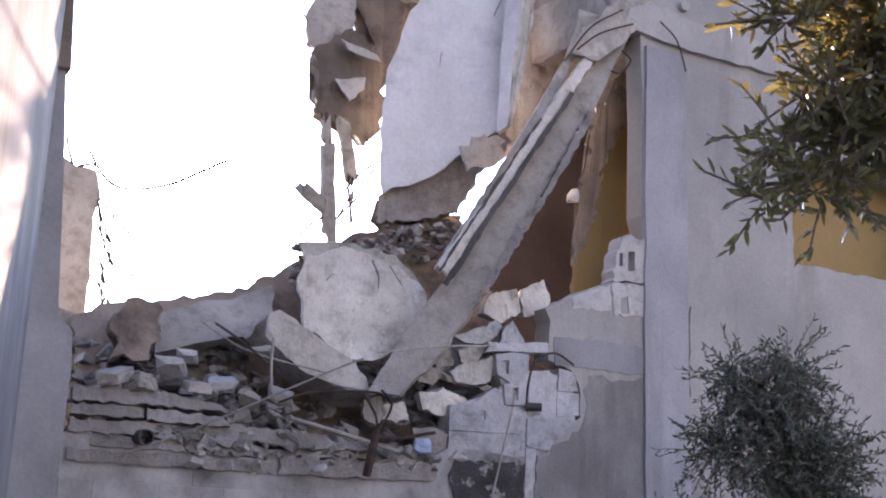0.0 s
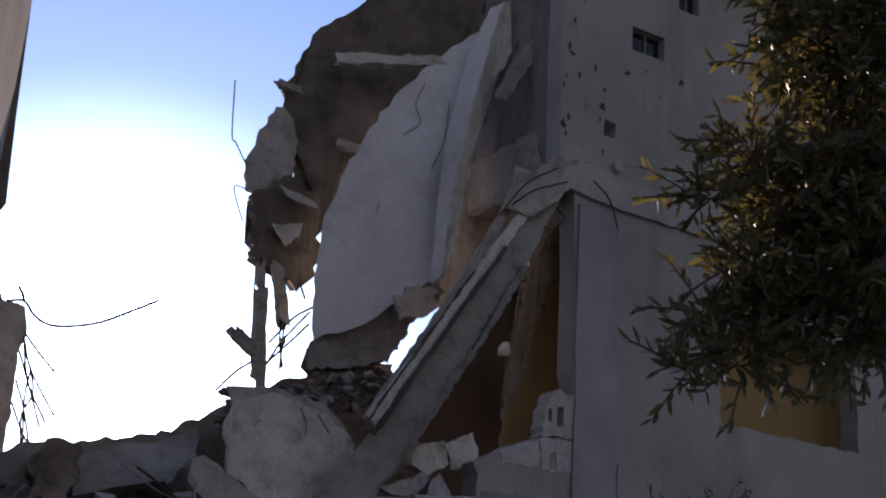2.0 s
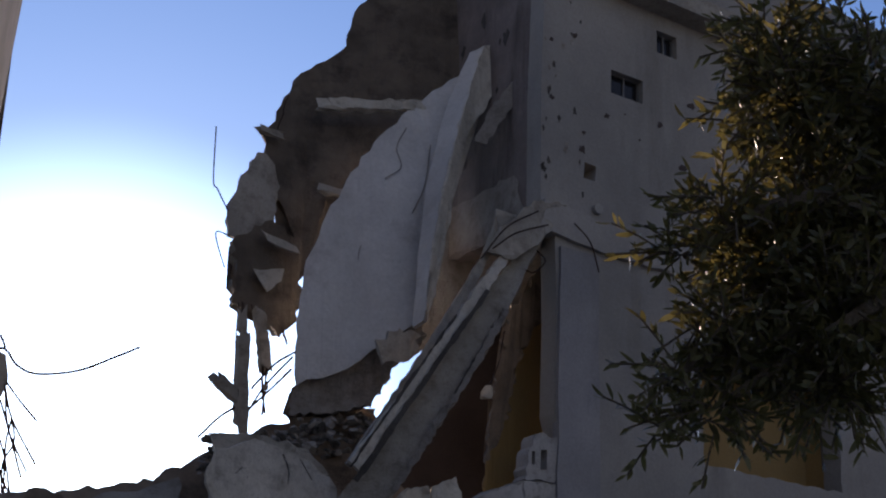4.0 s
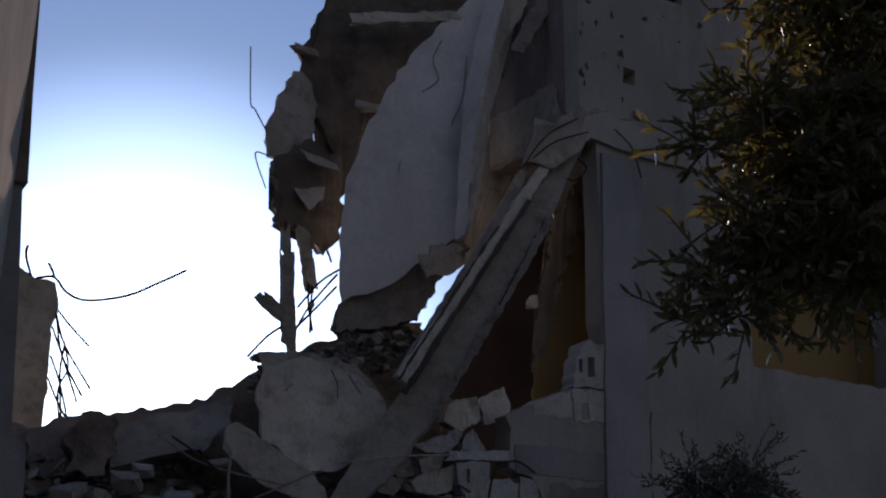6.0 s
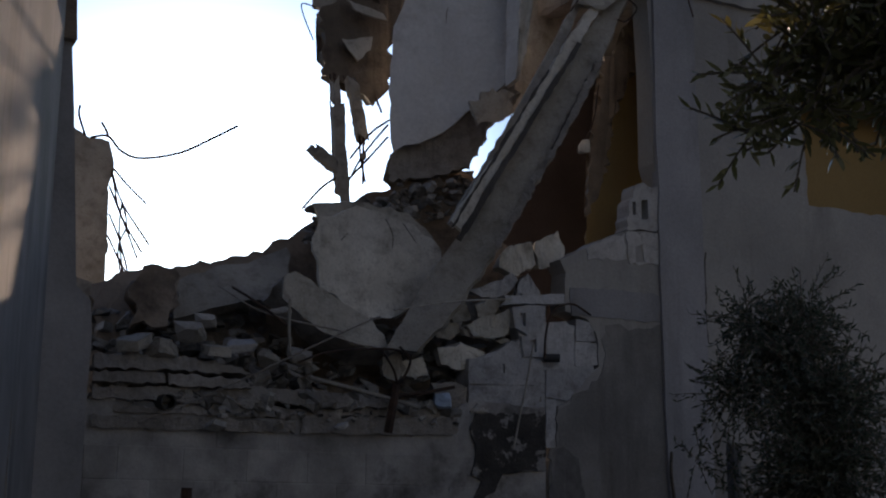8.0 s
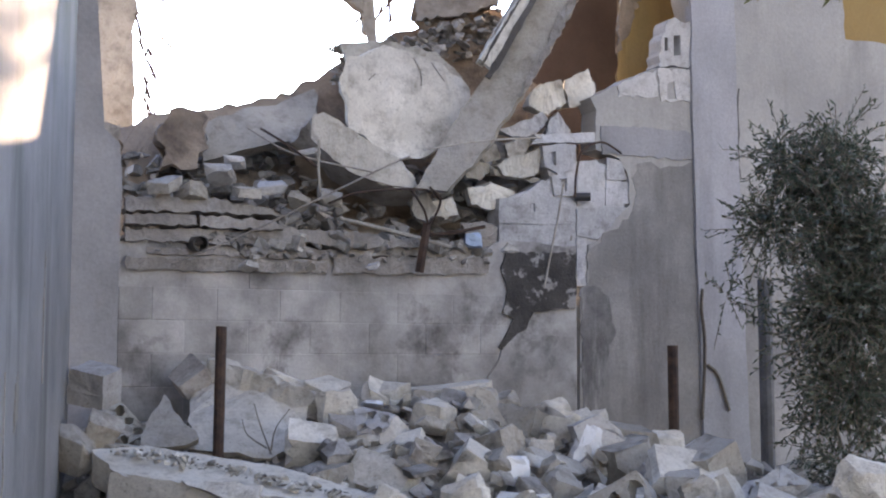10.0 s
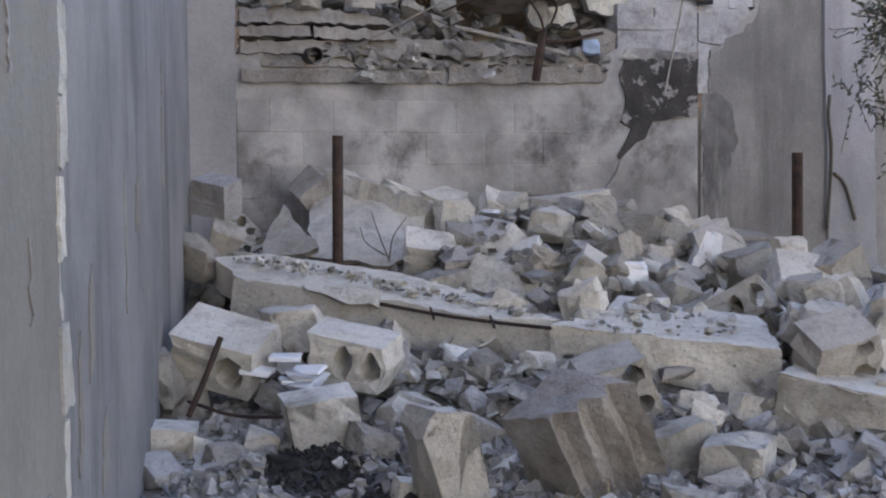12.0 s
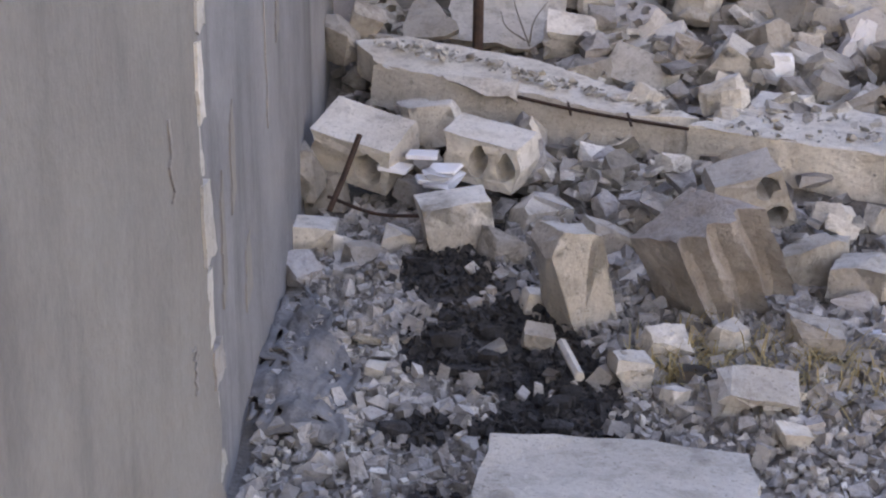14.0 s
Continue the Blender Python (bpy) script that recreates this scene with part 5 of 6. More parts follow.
part("front_face", broken_slab([(-1.85, 6.22, 1.02), (-1.15, 6.03, 0.95), (-0.27, 5.83, 0.82), (0.09, 5.69, 0.77), (0.09, 5.68, 0.58), (-0.33, 5.83, 0.62), (-0.53, 5.90, 0.68), (-0.90, 5.94, 0.62), (-1.40, 6.06, 0.73), (-1.87, 6.22, 0.84)], 0.28, rg, 0.04, 0.008), PALE, slab_a)
part("rebar", tube([(-1.08, 5.97, 0.92), (-0.82, 5.91, 0.88), (-0.56, 5.86, 0.85), (-0.29, 5.78, 0.83)], 0.009, 6), RUST, slab_a)
part("stirrup", tube([(-0.85, 5.98, 0.90), (-0.82, 5.88, 0.86)], 0.007, 5), RUST, slab_a)
part("stirrup", tube([(-0.57, 5.91, 0.87), (-0.54, 5.81, 0.83)], 0.007, 5), RUST, slab_a)
part("crust", broken_slab([(-1.49, 6.11, 1.00), (-1.10, 6.04, 0.98), (-1.08, 5.97, 0.91), (-1.28, 6.00, 0.93)], 0.06, rg, 0.05, 0.012), PALE, slab_a)


def lying_slab(label, pts, thick, material, step=0.1, jag=0.01):
    """A slab that lies about flat; its dusty skin also paints the skylit top."""
    ob = root("fallen_slab", label, "slab", at=tuple(pts[0]))
    part("body", broken_slab(pts, thick, rg, step, jag, away=(0, 0, -1)), material, ob)
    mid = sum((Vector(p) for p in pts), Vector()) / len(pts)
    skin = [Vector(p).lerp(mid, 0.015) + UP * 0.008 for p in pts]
    part("dust_skin", broken_slab(skin, 0.012, rg, step * 0.6, 0.018, away=(0, 0, -1)), DUST_SKYLIT, ob, "dust and crumbs on the slab, paler to paint skylight")
    return ob


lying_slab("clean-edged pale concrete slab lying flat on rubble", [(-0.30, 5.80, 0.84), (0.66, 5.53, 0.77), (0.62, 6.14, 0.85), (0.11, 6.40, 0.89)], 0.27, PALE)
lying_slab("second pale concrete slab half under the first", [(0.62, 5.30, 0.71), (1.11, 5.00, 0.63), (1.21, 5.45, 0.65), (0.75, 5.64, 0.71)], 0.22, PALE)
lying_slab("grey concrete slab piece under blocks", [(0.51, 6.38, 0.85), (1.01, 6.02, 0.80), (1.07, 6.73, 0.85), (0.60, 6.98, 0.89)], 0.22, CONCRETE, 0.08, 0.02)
for p, s in (((0.48, 5.70, 0.83), 0.05), ((0.36, 5.94, 0.87), 0.03), ((0.21, 6.10, 0.87), 0.03), ((0.41, 5.84, 0.85), 0.025), ((0.06, 6.15, 0.87), 0.035), ((-1.07, 6.31, 0.98), 0.04), ((-0.89, 6.23, 0.95), 0.035), ((-1.48, 6.43, 1.05), 0.035), ((-0.66, 6.11, 0.89), 0.05), ((-0.21, 5.89, 0.86), 0.04)):
    put_chunk(Vector(p), s, int(s * 9000), SHAPES, "crumb", "small concrete crumb on a slab", "crumbs on the slabs", 0.6)
thing("fallen_slab", broken_slab([(-0.55, 2.93, 0.38), (-0.58, 3.21, 0.42), (-0.25, 3.32, 0.39), (0.08, 3.33, 0.38), (0.15, 2.84, 0.38), (-0.48, 2.66, 0.39)], 0.12, rg, 0.08, 0.012, away=(0, 0, -1)), PALE, "flat grey concrete slab on the ground", "slab")
thing("tilted_slab", broken_slab([(-1.81, 7.54, 1.36), (-1.77, 7.65, 1.54), (-1.42, 7.63, 1.48), (-1.08, 7.48, 1.35), (-1.09, 7.27, 1.12), (-1.24, 7.04, 1.04), (-1.66, 6.95, 1.09)], 0.14, rg, 0.08, 0.02), PALE, "large pale slab tilted up against the heap", "slab")
thing("tilted_slab", broken_slab([(-1.90, 7.00, 1.22), (-1.87, 7.22, 1.37), (-1.58, 6.87, 1.14), (-1.85, 6.69, 1.10)], 0.1, rg, 0.08, 0.015), CONCRETE, "brownish slab piece tilted against the heap", "slab")


def hero(name, label, p, m, size, mesh_maker, material, category="block"):
    if name == "hollow_block":
        roughen(mesh_maker, 0.008, 2, p[0] * 7)
    ob = thing(name, mesh_maker, material, label, category, "rubble in the yard")
    ob.matrix_world = Matrix.Translation(Vector(p)) @ m
    return ob


hero("hollow_block", "broken hollow block with open cores, tilted on the heap", (-1.63, 5.37, 0.77), pose(0, 0, 0, 22, 14, -8), 0, hollow_block(rg, 0.40, 0.23, 0.28, 2, 1, 0.8), PALE)
hero("concrete_block", "solid pale block lying on the heap", (-1.40, 5.65, 0.85), pose(0, 0, 0, 10, -6, 15), 0, rough_hull(rg, 0.30, 0.24, 0.2, 0.02), PALE)
hero("hollow_block", "pale hollow block with a broken end", (-1.09, 5.41, 0.75), pose(0, 0, 0, 8, 10, -10), 0, hollow_block(rg, 0.38, 0.2, 0.22, 3, 1, 0.6), PALE)
def fluted(w, d, h, seed):
    """A squared lump whose front is broken along three old cores."""
    bm = box((w, d, h), jit=0.03, rng=random.Random(seed))
    bmesh.ops.subdivide_edges(bm, edges=bm.edges[:], cuts=11, use_grid_fill=True)
    for v in bm.verts:
        f = min(1.0, max(0.0, (-v.co.y / d + 0.1) * 2.2))
        v.co.y += f * d * 0.30 * abs(math.sin(math.pi * 3 * (v.co.x / w + 0.5))) ** 0.7
        q = v.co * 7 + Vector((seed, 0, 0))
        v.co += noise.noise_vector(q) * 0.014 + noise.noise_vector(q * 3.3) * 0.006
    return bm


hero("concrete_lump", "large brownish block broken open along its cores", (-0.09, 4.43, 0.58), pose(0, 0, 0, 8, -32, 42), 0, fluted(0.31, 0.30, 0.42, 5), DIRTY)
hero("concrete_lump", "pale pointed lump beside the burnt patch", (-0.53, 4.27, 0.57), pose(0, 0, 0, 6, -16, 30), 0, roughen(knock(box((0.19, 0.22, 0.42), jit=0.04, rng=rg), random.Random(14), 5, (0.5, 0.85)), 0.012, 2, 8.0), PALE)
hero("concrete_block", "grey slab piece leaning on the side wall", (-1.80, 5.19, 0.68), pose(0, 0, 0, 8, 70, 20), 0, rough_hull(rg, 0.3, 0.25, 0.12, 0.02), CONCRETE)
hero("hollow_block", "broken block with round cores under the beam", (-0.02, 5.27, 0.65), pose(0, 0, 0, 15, -18, 12), 0, hollow_block(rg, 0.3, 0.26, 0.2, 2, 2, 0.3), CONCRETE)
hero("hollow_block", "perforated block lying among rubble", (1.23, 5.87, 0.83), pose(0, 0, 0, 10, 22, -12), 0, hollow_block(rg, 0.44, 0.2, 0.24, 4, 2, 0.2), CONCRETE)
hero("hollow_block", "broken perforated block among rubble", (0.85, 5.47, 0.77), pose(0, 0, 0, 30, -15, 20), 0, hollow_block(rg, 0.3, 0.24, 0.2, 2, 2, 0.6), CONCRETE)
hero("hollow_block", "pale hollow block stood on edge by the side wall", (-2.19, 7.02, 1.42), pose(0, 0, 0, 20, 12, -20), 0, hollow_block(rg, 0.24, 0.2, 0.16, 1, 1, 0.2), BLOCK)
hero("concrete_lump", "grey lump by the side wall", (-2.15, 6.60, 1.11), pose(0, 0, 0, 20, 12, -20), 0, rough_hull(rg, 0.26, 0.2, 0.24, 0.02), CONCRETE)
hero("concrete_lump", "grey lump by the side wall", (-2.05, 6.74, 1.19), pose(0, 0, 0, 30, 22, 20), 0, rough_hull(rg, 0.22, 0.2, 0.16, 0.02), CONCRETE)
hero("cloth_roll", "pale bluish cloth bundle in the rubble", (0.48, 7.35, 1.05), pose(0, 0, 0, 0, 30, 0), 0, rough_hull(rg, 0.2, 0.2, 0.3, 0.04), TILE, "cloth")
hero("blue_scrap", "folded blue plastic scrap in the rubble", (-0.49, 7.24, 1.08), pose(0, 0, 0, 20, 10, 10), 0, rough_hull(rg, 0.16, 0.12, 0.05, 0.02), BLUE, "plastic")
hero("blue_scrap", "pale blue faced lump in the rubble", (0.04, 6.85, 1.00), pose(0, 0, 0, 0, 0, 10), 0, rough_hull(rg, 0.18, 0.16, 0.15, 0.02), TILE, "plastic")


def hewn(w, d, h, seed):
    """A squared piece of broken concrete: chipped arrises, knocked-off corners, slightly uneven faces."""
    r = random.Random(seed)
    bm = bmesh.new()
    for i in (-1, 1):
        for j in (-1, 1):
            for k in (-1, 1):
                c = Vector((i * w / 2, j * d / 2, k * h / 2)) * r.uniform(0.86, 1.04)
                cut = r.choice((0.04, 0.05, 0.08, 0.16, 0.3))
                for axis in range(3):
                    q = c.copy()
                    q[axis] *= 1 - cut * r.uniform(0.5, 1.4)
                    bm.verts.new(q)
    bmesh.ops.convex_hull(bm, input=bm.verts)
    bmesh.ops.delete(bm, geom=[v for v in bm.verts if not v.link_faces], context="VERTS")
    return roughen(knock(bm, r, 3, (0.5, 0.85)), 0.006, 2, seed * 0.37)


for k, (p, size, turn, material) in enumerate((
    ((-1.68, 4.82, 0.49), (0.25, 0.20, 0.15), (4, 3, 10), PALE),
    ((-1.09, 4.90, 0.55), (0.28, 0.20, 0.26), (8, -10, 24), PALE),
    ((-0.83, 5.19, 0.54), (0.21, 0.18, 0.17), (10, 14, 40), PALE),
    ((-0.30, 3.86, 0.39), (0.11, 0.12, 0.10), (5, 8, 25), PALE),
    ((0.25, 4.87, 0.51), (0.23, 0.12, 0.17), (16, -22, 14), PALE),
    ((0.42, 4.71, 0.49), (0.24, 0.20, 0.17), (6, 5, -20), PALE),
    ((-1.79, 5.30, 0.57), (0.31, 0.20, 0.19), (4, -4, 14), CONCRETE),
    ((-0.54, 4.96, 0.51), (0.19, 0.16, 0.15), (12, 20, 36), CONCRETE),
    ((-1.41, 4.71, 0.46), (0.15, 0.12, 0.09), (10, 5, 50), CONCRETE),
    ((-1.33, 4.89, 0.48), (0.13, 0.12, 0.10), (0, 18, 15), PALE),
    ((-1.72, 4.41, 0.43), (0.12, 0.12, 0.08), (10, 12, 35), CONCRETE),
    ((-1.06, 3.73, 0.36), (0.06, 0.06, 0.06), (8, 8, 8), PALE),
    ((0.18, 3.56, 0.35), (0.10, 0.07, 0.05), (20, 12, 30), PALE),
    ((-0.62, 4.09, 0.40), (0.10, 0.08, 0.08), (12, 10, 20), CONCRETE),
    ((-0.69, 4.37, 0.43), (0.08, 0.08, 0.09), (5, 12, 30), PALE),
    ((-0.15, 3.75, 0.36), (0.07, 0.06, 0.05), (5, 5, 60), PALE),
    ((-0.24, 4.09, 0.41), (0.13, 0.10, 0.09), (8, -6, 10), CONCRETE),
    ((-0.01, 4.12, 0.40), (0.09, 0.07, 0.07), (8, -6, 40), PALE),
    ((-1.34, 8.12, 1.36), (0.32, 0.25, 0.20), (10, 20, 30), PALE),
    ((-1.08, 8.02, 1.33), (0.26, 0.20, 0.20), (20, -10, 60), PALE),
    ((-0.33, 8.32, 1.30), (0.52, 0.34, 0.22), (5, -8, 10), PALE),
    ((-0.76, 7.72, 1.14), (0.30, 0.24, 0.22), (15, 12, 40), PALE),
    ((-0.49, 8.12, 1.23), (0.28, 0.22, 0.24), (-15, 20, 15), CONCRETE),
    ((-0.01, 7.82, 1.16), (0.52, 0.30, 0.07), (14, 4, -12), PALE),
    ((0.22, 8.02, 1.20), (0.50, 0.34, 0.06), (8, -6, 20), BLOCK),
    ((0.15, 7.62, 1.08), (0.46, 0.26, 0.07), (24, 10, 8), PALE),
    ((-0.11, 7.52, 1.09), (0.36, 0.26, 0.20), (12, 16, -20), CONCRETE),
    ((-0.43, 6.87, 0.96), (0.28, 0.24, 0.28), (0, 30, 25), DIRTY),
    ((-0.14, 6.87, 0.96), (0.30, 0.22, 0.26), (20, 35, 10), PALE),
    ((0.71, 7.62, 1.10), (0.38, 0.26, 0.16), (10, 8, 12), CONCRETE),
    ((0.67, 7.32, 1.00), (0.30, 0.26, 0.22), (5, -14, 30), CONCRETE),
    ((1.07, 6.92, 0.95), (0.30, 0.26, 0.36), (10, -30, 25), CONCRETE),
    ((-0.97, 7.12, 0.99), (0.24, 0.20, 0.26), (0, 10, 35), PALE),
    ((-0.81, 7.22, 1.04), (0.26, 0.22, 0.26), (12, -18, 10), PALE),
    ((0.28, 7.12, 0.98), (0.34, 0.22, 0.10), (30, 10, 40), CONCRETE),
    ((0.52, 7.42, 1.08), (0.26, 0.24, 0.34), (-8, -26, 20), BLOCK),
    ((-1.79, 7.67, 1.40), (0.20, 0.30, 0.28), (20, -38, 20), DIRTY),
)):
    hero("concrete_block", "squared piece of broken concrete in the rubble", p, pose(0, 0, 0, *turn), 0, hewn(*size, 20 + k), material)
for p, size, turn, material in (
    ((0.08, 3.75, 0.38), (0.25, 0.10, 0.14, 3, 1, 0.5), (20, 3, 6), PALE),
    ((-0.72, 8.02, 1.28), (0.34, 0.20, 0.20, 2, 1, 0.7), (30, 25, 20), PALE),
    ((-0.59, 7.12, 1.02), (0.38, 0.20, 0.20, 2, 1, 0.7), (25, -15, -10), PALE),
    ((0.91, 6.82, 0.94), (0.46, 0.22, 0.24, 3, 1, 0.7), (40, 8, 10), PALE),
    ((-1.01, 7.02, 1.09), (0.30, 0.20, 0.18, 2, 1, 0.7), (35, 10, 15), PALE),
    ((-0.62, 5.57, 0.57), (0.42, 0.20, 0.22, 3, 1, 0.7), (20, 4, 4), CONCRETE),
    ((0.99, 6.32, 0.71), (0.34, 0.26, 0.20, 2, 2, 0.7), (30, -28, 15), CONCRETE),
    ((-0.59, 6.72, 0.93), (0.34, 0.18, 0.20, 2, 1, 0.7), (50, 14, -25), PALE),
):
    hero("hollow_block", "broken hollow block with open cores in the rubble", p, pose(0, 0, 0, *turn), 0, hollow_block(rg, *size), material)
thing("slab_lip", roughen(beam((-1.69, 7.62, 1.50), (-1.07, 7.47, 1.30), 0.14, 0.12, (0, 0, 1), rg, 0.02, 12, 0.1), 0.012, 1, 3.0), PALE, "crumbled thick upper edge of the tilted slab", "slab")
for k, (p, s) in enumerate((((0.26, 4.30, 0.39), 0.10), ((0.11, 4.77, 0.44), 0.07), ((0.46, 4.34, 0.41), 0.15), ((-1.24, 5.21, 0.70), 0.2), ((-1.21, 5.16, 0.68), 0.18), ((-0.78, 7.83, 1.30), 0.16))):
    hero("white_scrap", "white tile shard on the rubble", p, pose(0, 0, 0, rg.uniform(-15, 15), rg.uniform(-15, 15), rg.uniform(0, 90)), 0, hull(rg, s, s * 0.75, 0.03), TILE, "tile")
for p, turn in (((-1.34, 5.29, 0.76), (8, 4, 10)), ((-1.23, 5.21, 0.72), (12, -3, -8)), ((-1.27, 5.17, 0.68), (6, 5, 20)), ((-1.45, 5.25, 0.71), (10, 8, 0))):
    hero("white_scrap", "white tile lying in a loose stack on the rubble", p, pose(0, 0, 0, *turn), 0, box((0.13, 0.10, 0.014), bevel=0.002, jit=0.006, rng=rg), TILE, "tile")
bar("steel_stake", "dark steel bar leaning out of the rubble", [(-1.66, 5.01, 0.56), (-1.62, 5.10, 0.70), (-1.58, 5.18, 0.85)], 0.014, RUST, "stake")
bar("pale_stick", "pale stick lying by the burnt patch", [(-0.51, 3.89, 0.45), (-0.42, 3.68, 0.42)], 0.016, PALE, "stick")
bar("steel_bar", "thin bent bar between slab pieces", [(-1.68, 5.06, 0.61), (-1.45, 4.97, 0.57), (-1.22, 4.98, 0.57)], 0.008)

# scattered chunks of the yard
WALL_GAP = 0.045


def inside_yard(x, y):
    p = Vector((x, y, 0))
    return (p - LO).dot(RIGHT) > WALL_GAP and (p - FO).dot(OUT) > 0.1


made, k = 0, 0
while made < 215 and k < 4000:
    k += 1
    r = random.Random(3000 + k)
    x, y = r.uniform(-3, 3.6), r.uniform(3.6, 9.2)
    if not inside_yard(x, y):
        continue
    heap = y > 6.0 - 0.5 * (x + 0.5)
    if not heap and r.random() < 0.45:
        continue
    if (x > 1.3 and y > 7.2) and r.random() < 0.8:
        continue
    if -1.85 < x < -0.98 and 6.62 < y < 7.6:
        continue
    size = r.uniform(0.12, 0.34) if heap else r.uniform(0.06, 0.2)
    lift = r.uniform(0.0, 0.16) if heap else 0.0
    z = height(x, y) + size * 0.18 + lift
    if heap and r.random() < 0.10:
        ob = new("hollow_block", HOLLOW[r.randrange(len(HOLLOW))])
        f = r.uniform(0.6, 0.95)
        ob.matrix_world = Matrix.Translation((x, y, z + 0.03)) @ pose(0, 0, 0, r.uniform(-50, 50), r.uniform(-40, 40), r.uniform(-60, 60)) @ Matrix.Diagonal((f, f, f, 1))
        tagged(ob, "broken hollow block lying in the rubble", "block", "rubble in the yard")
    else:
        put_chunk(Vector((x, y, z)), size, 5000 + k, ROUGH if size > 0.14 else SHAPES, group="rubble in the yard")
    made += 1


places = []
k = 0
while len(places) < 1500:
    k += 1
    r = random.Random(9000 + k)
    x, y = r.uniform(-2.9, 3.4), r.uniform(4.3, 9.0)
    if not inside_yard(x, y) or (x > 1.5 and y > 7.4 and r.random() < 0.8) or (-1.85 < x < -0.98 and 6.62 < y < 7.6):
        continue
    heap = y > 6.0 - 0.5 * (x + 0.5)
    band = (not heap) and y > 5.0 - 0.35 * (x + 0.5)
    if not heap and not band and r.random() < 0.75:
        continue
    size = r.uniform(0.04, 0.17 if heap or band else 0.07)
    places.append((Vector((x, y, height(x, y) + size * 0.2 + (r.uniform(0, 0.13) if heap else r.uniform(0, 0.06) if band else 0))), size, 20000 + k))
for k in range(120):
    r = random.Random(40000 + k)
    u = r.random() * 0.66
    x, y = -1.95 + 2.5 * u + r.uniform(-0.12, 0.12), 6.1 - 1.12 * u + r.uniform(-0.35, 0.2)
    if inside_yard(x, y):
        size = r.uniform(0.08, 0.2)
        places.append((Vector((x, y, height(x, y) + size * 0.3 + r.uniform(0, 0.12))), size, 41000 + k))
chunk_fill("rubble_cover", "pale broken concrete pieces covering the yard's heap", places[::2], MIX_PALE)
chunk_fill("rubble_cover", "grey broken concrete pieces covering the yard's heap", places[1::2], MIX_GREY)


crumbs = []
for k in range(420):
    r = random.Random(52000 + k)
    u, v = r.random(), r.random()
    if k % 4:
        p = Vector((-1.95, 6.48, 1.105)).lerp(Vector((-0.45, 5.98, 0.875)), u).lerp(Vector((-1.78, 6.64, 1.115)).lerp(Vector((-0.40, 6.10, 0.875)), u), v)
    else:
        p = Vector((-0.22, 5.80, 0.845)).lerp(Vector((0.52, 5.52, 0.80)), u).lerp(Vector((0.12, 6.30, 0.895)).lerp(Vector((0.50, 6.00, 0.85)), u), v)
    crumbs.append((p, 0.008 + 0.05 * r.random() ** 3, 53000 + k))
chunk_fill("crumbs", "crumbs and dust clods on the fallen beam and slab", crumbs, MIX_PALE)


def gravel(name, label, material, n, want, seed, lo, hi, xr, yr):
    """Small stones, too many to count, as one mesh."""
    r = np.random.RandomState(seed)
    cube = np.array([(-1, -1, -1), (1, -1, -1), (1, 1, -1), (-1, 1, -1), (-1, -1, 1), (1, -1, 1), (1, 1, 1), (-1, 1, 1)], float)
    quads = [(0, 3, 2, 1), (4, 5, 6, 7), (0, 1, 5, 4), (1, 2, 6, 5), (2, 3, 7, 6), (3, 0, 4, 7)]
    verts, faces = [], []
    tries = 0
    while len(verts) < n * 8 and tries < n * 6:
        tries += 1
        x, y = r.uniform(*xr), r.uniform(*yr)
        if min(xr[1] - x, y - yr[0]) < 0.7 * r.rand() ** 0.7:
            continue
        if not inside_yard(x, y) or (burnt(x, y) + r.uniform(-0.25, 0.2) > 0.1) != want:
            continue
        s = lo * (hi / lo) ** (r.rand() ** 1.8)
        q = Euler(r.uniform(0, 6.28, 3)).to_matrix()
        c = Vector((x, y, height(x, y) + s * 0.35))
        base = len(verts)
        sc = (s, s * r.uniform(0.5, 1), s * r.uniform(0.35, 0.8))
        for v in cube:
            k = r.uniform(0.35, 0.95, 3)
            verts.append(tuple(c + q @ Vector((v[0] * sc[0] * k[0], v[1] * sc[1] * k[1], v[2] * sc[2] * k[2]))))
        faces += [tuple(base + i for i in f) for f in quads]
    me = bpy.data.meshes.new(name)
    me.from_pydata(verts, [], faces)
    me.materials.append(material)
    return tagged(new(name, me), label, "gravel", kind="stuff")


gravel("pale_gravel", "pale crushed concrete and small stones on the ground", MIX_GREY, 16500, False, 1, 0.008, 0.046, (-1.7, 2.7), (1.9, 5.4))
gravel("fine_gravel", "fine pale gravel near the flat slab", MIX_PALE, 6000, False, 8, 0.005, 0.028, (-1.5, 1.9), (1.8, 4.0))
gravel("grey_gravel", "grey dusty stones over the heap", MIX_GREY, 4500, False, 2, 0.010, 0.05, (-2.8, 3.4), (4.0, 9.2))
gravel("burnt_gravel", "charred black stones and ash of an old fire", CHAR, 5500, True, 3, 0.006, 0.028, (-2.0, 1.5), (2.6, 5.2))
for k in range(14):
    r = random.Random(80 + k)
    c, rad = BURN[k % len(BURN)]
    x, y = c[0] + r.uniform(-0.7, 0.7) * rad, c[1] + r.uniform(-0.7, 0.7) * rad
    ob = thing("charred_lump", rough_hull(r, r.uniform(0.05, 0.12), r.uniform(0.04, 0.08), r.uniform(0.03, 0.06), 0.015), CHAR, "black charred lump in the ashes", "ash", "charred lumps")
    ob.location = (x, y, height(x, y) + 0.02)

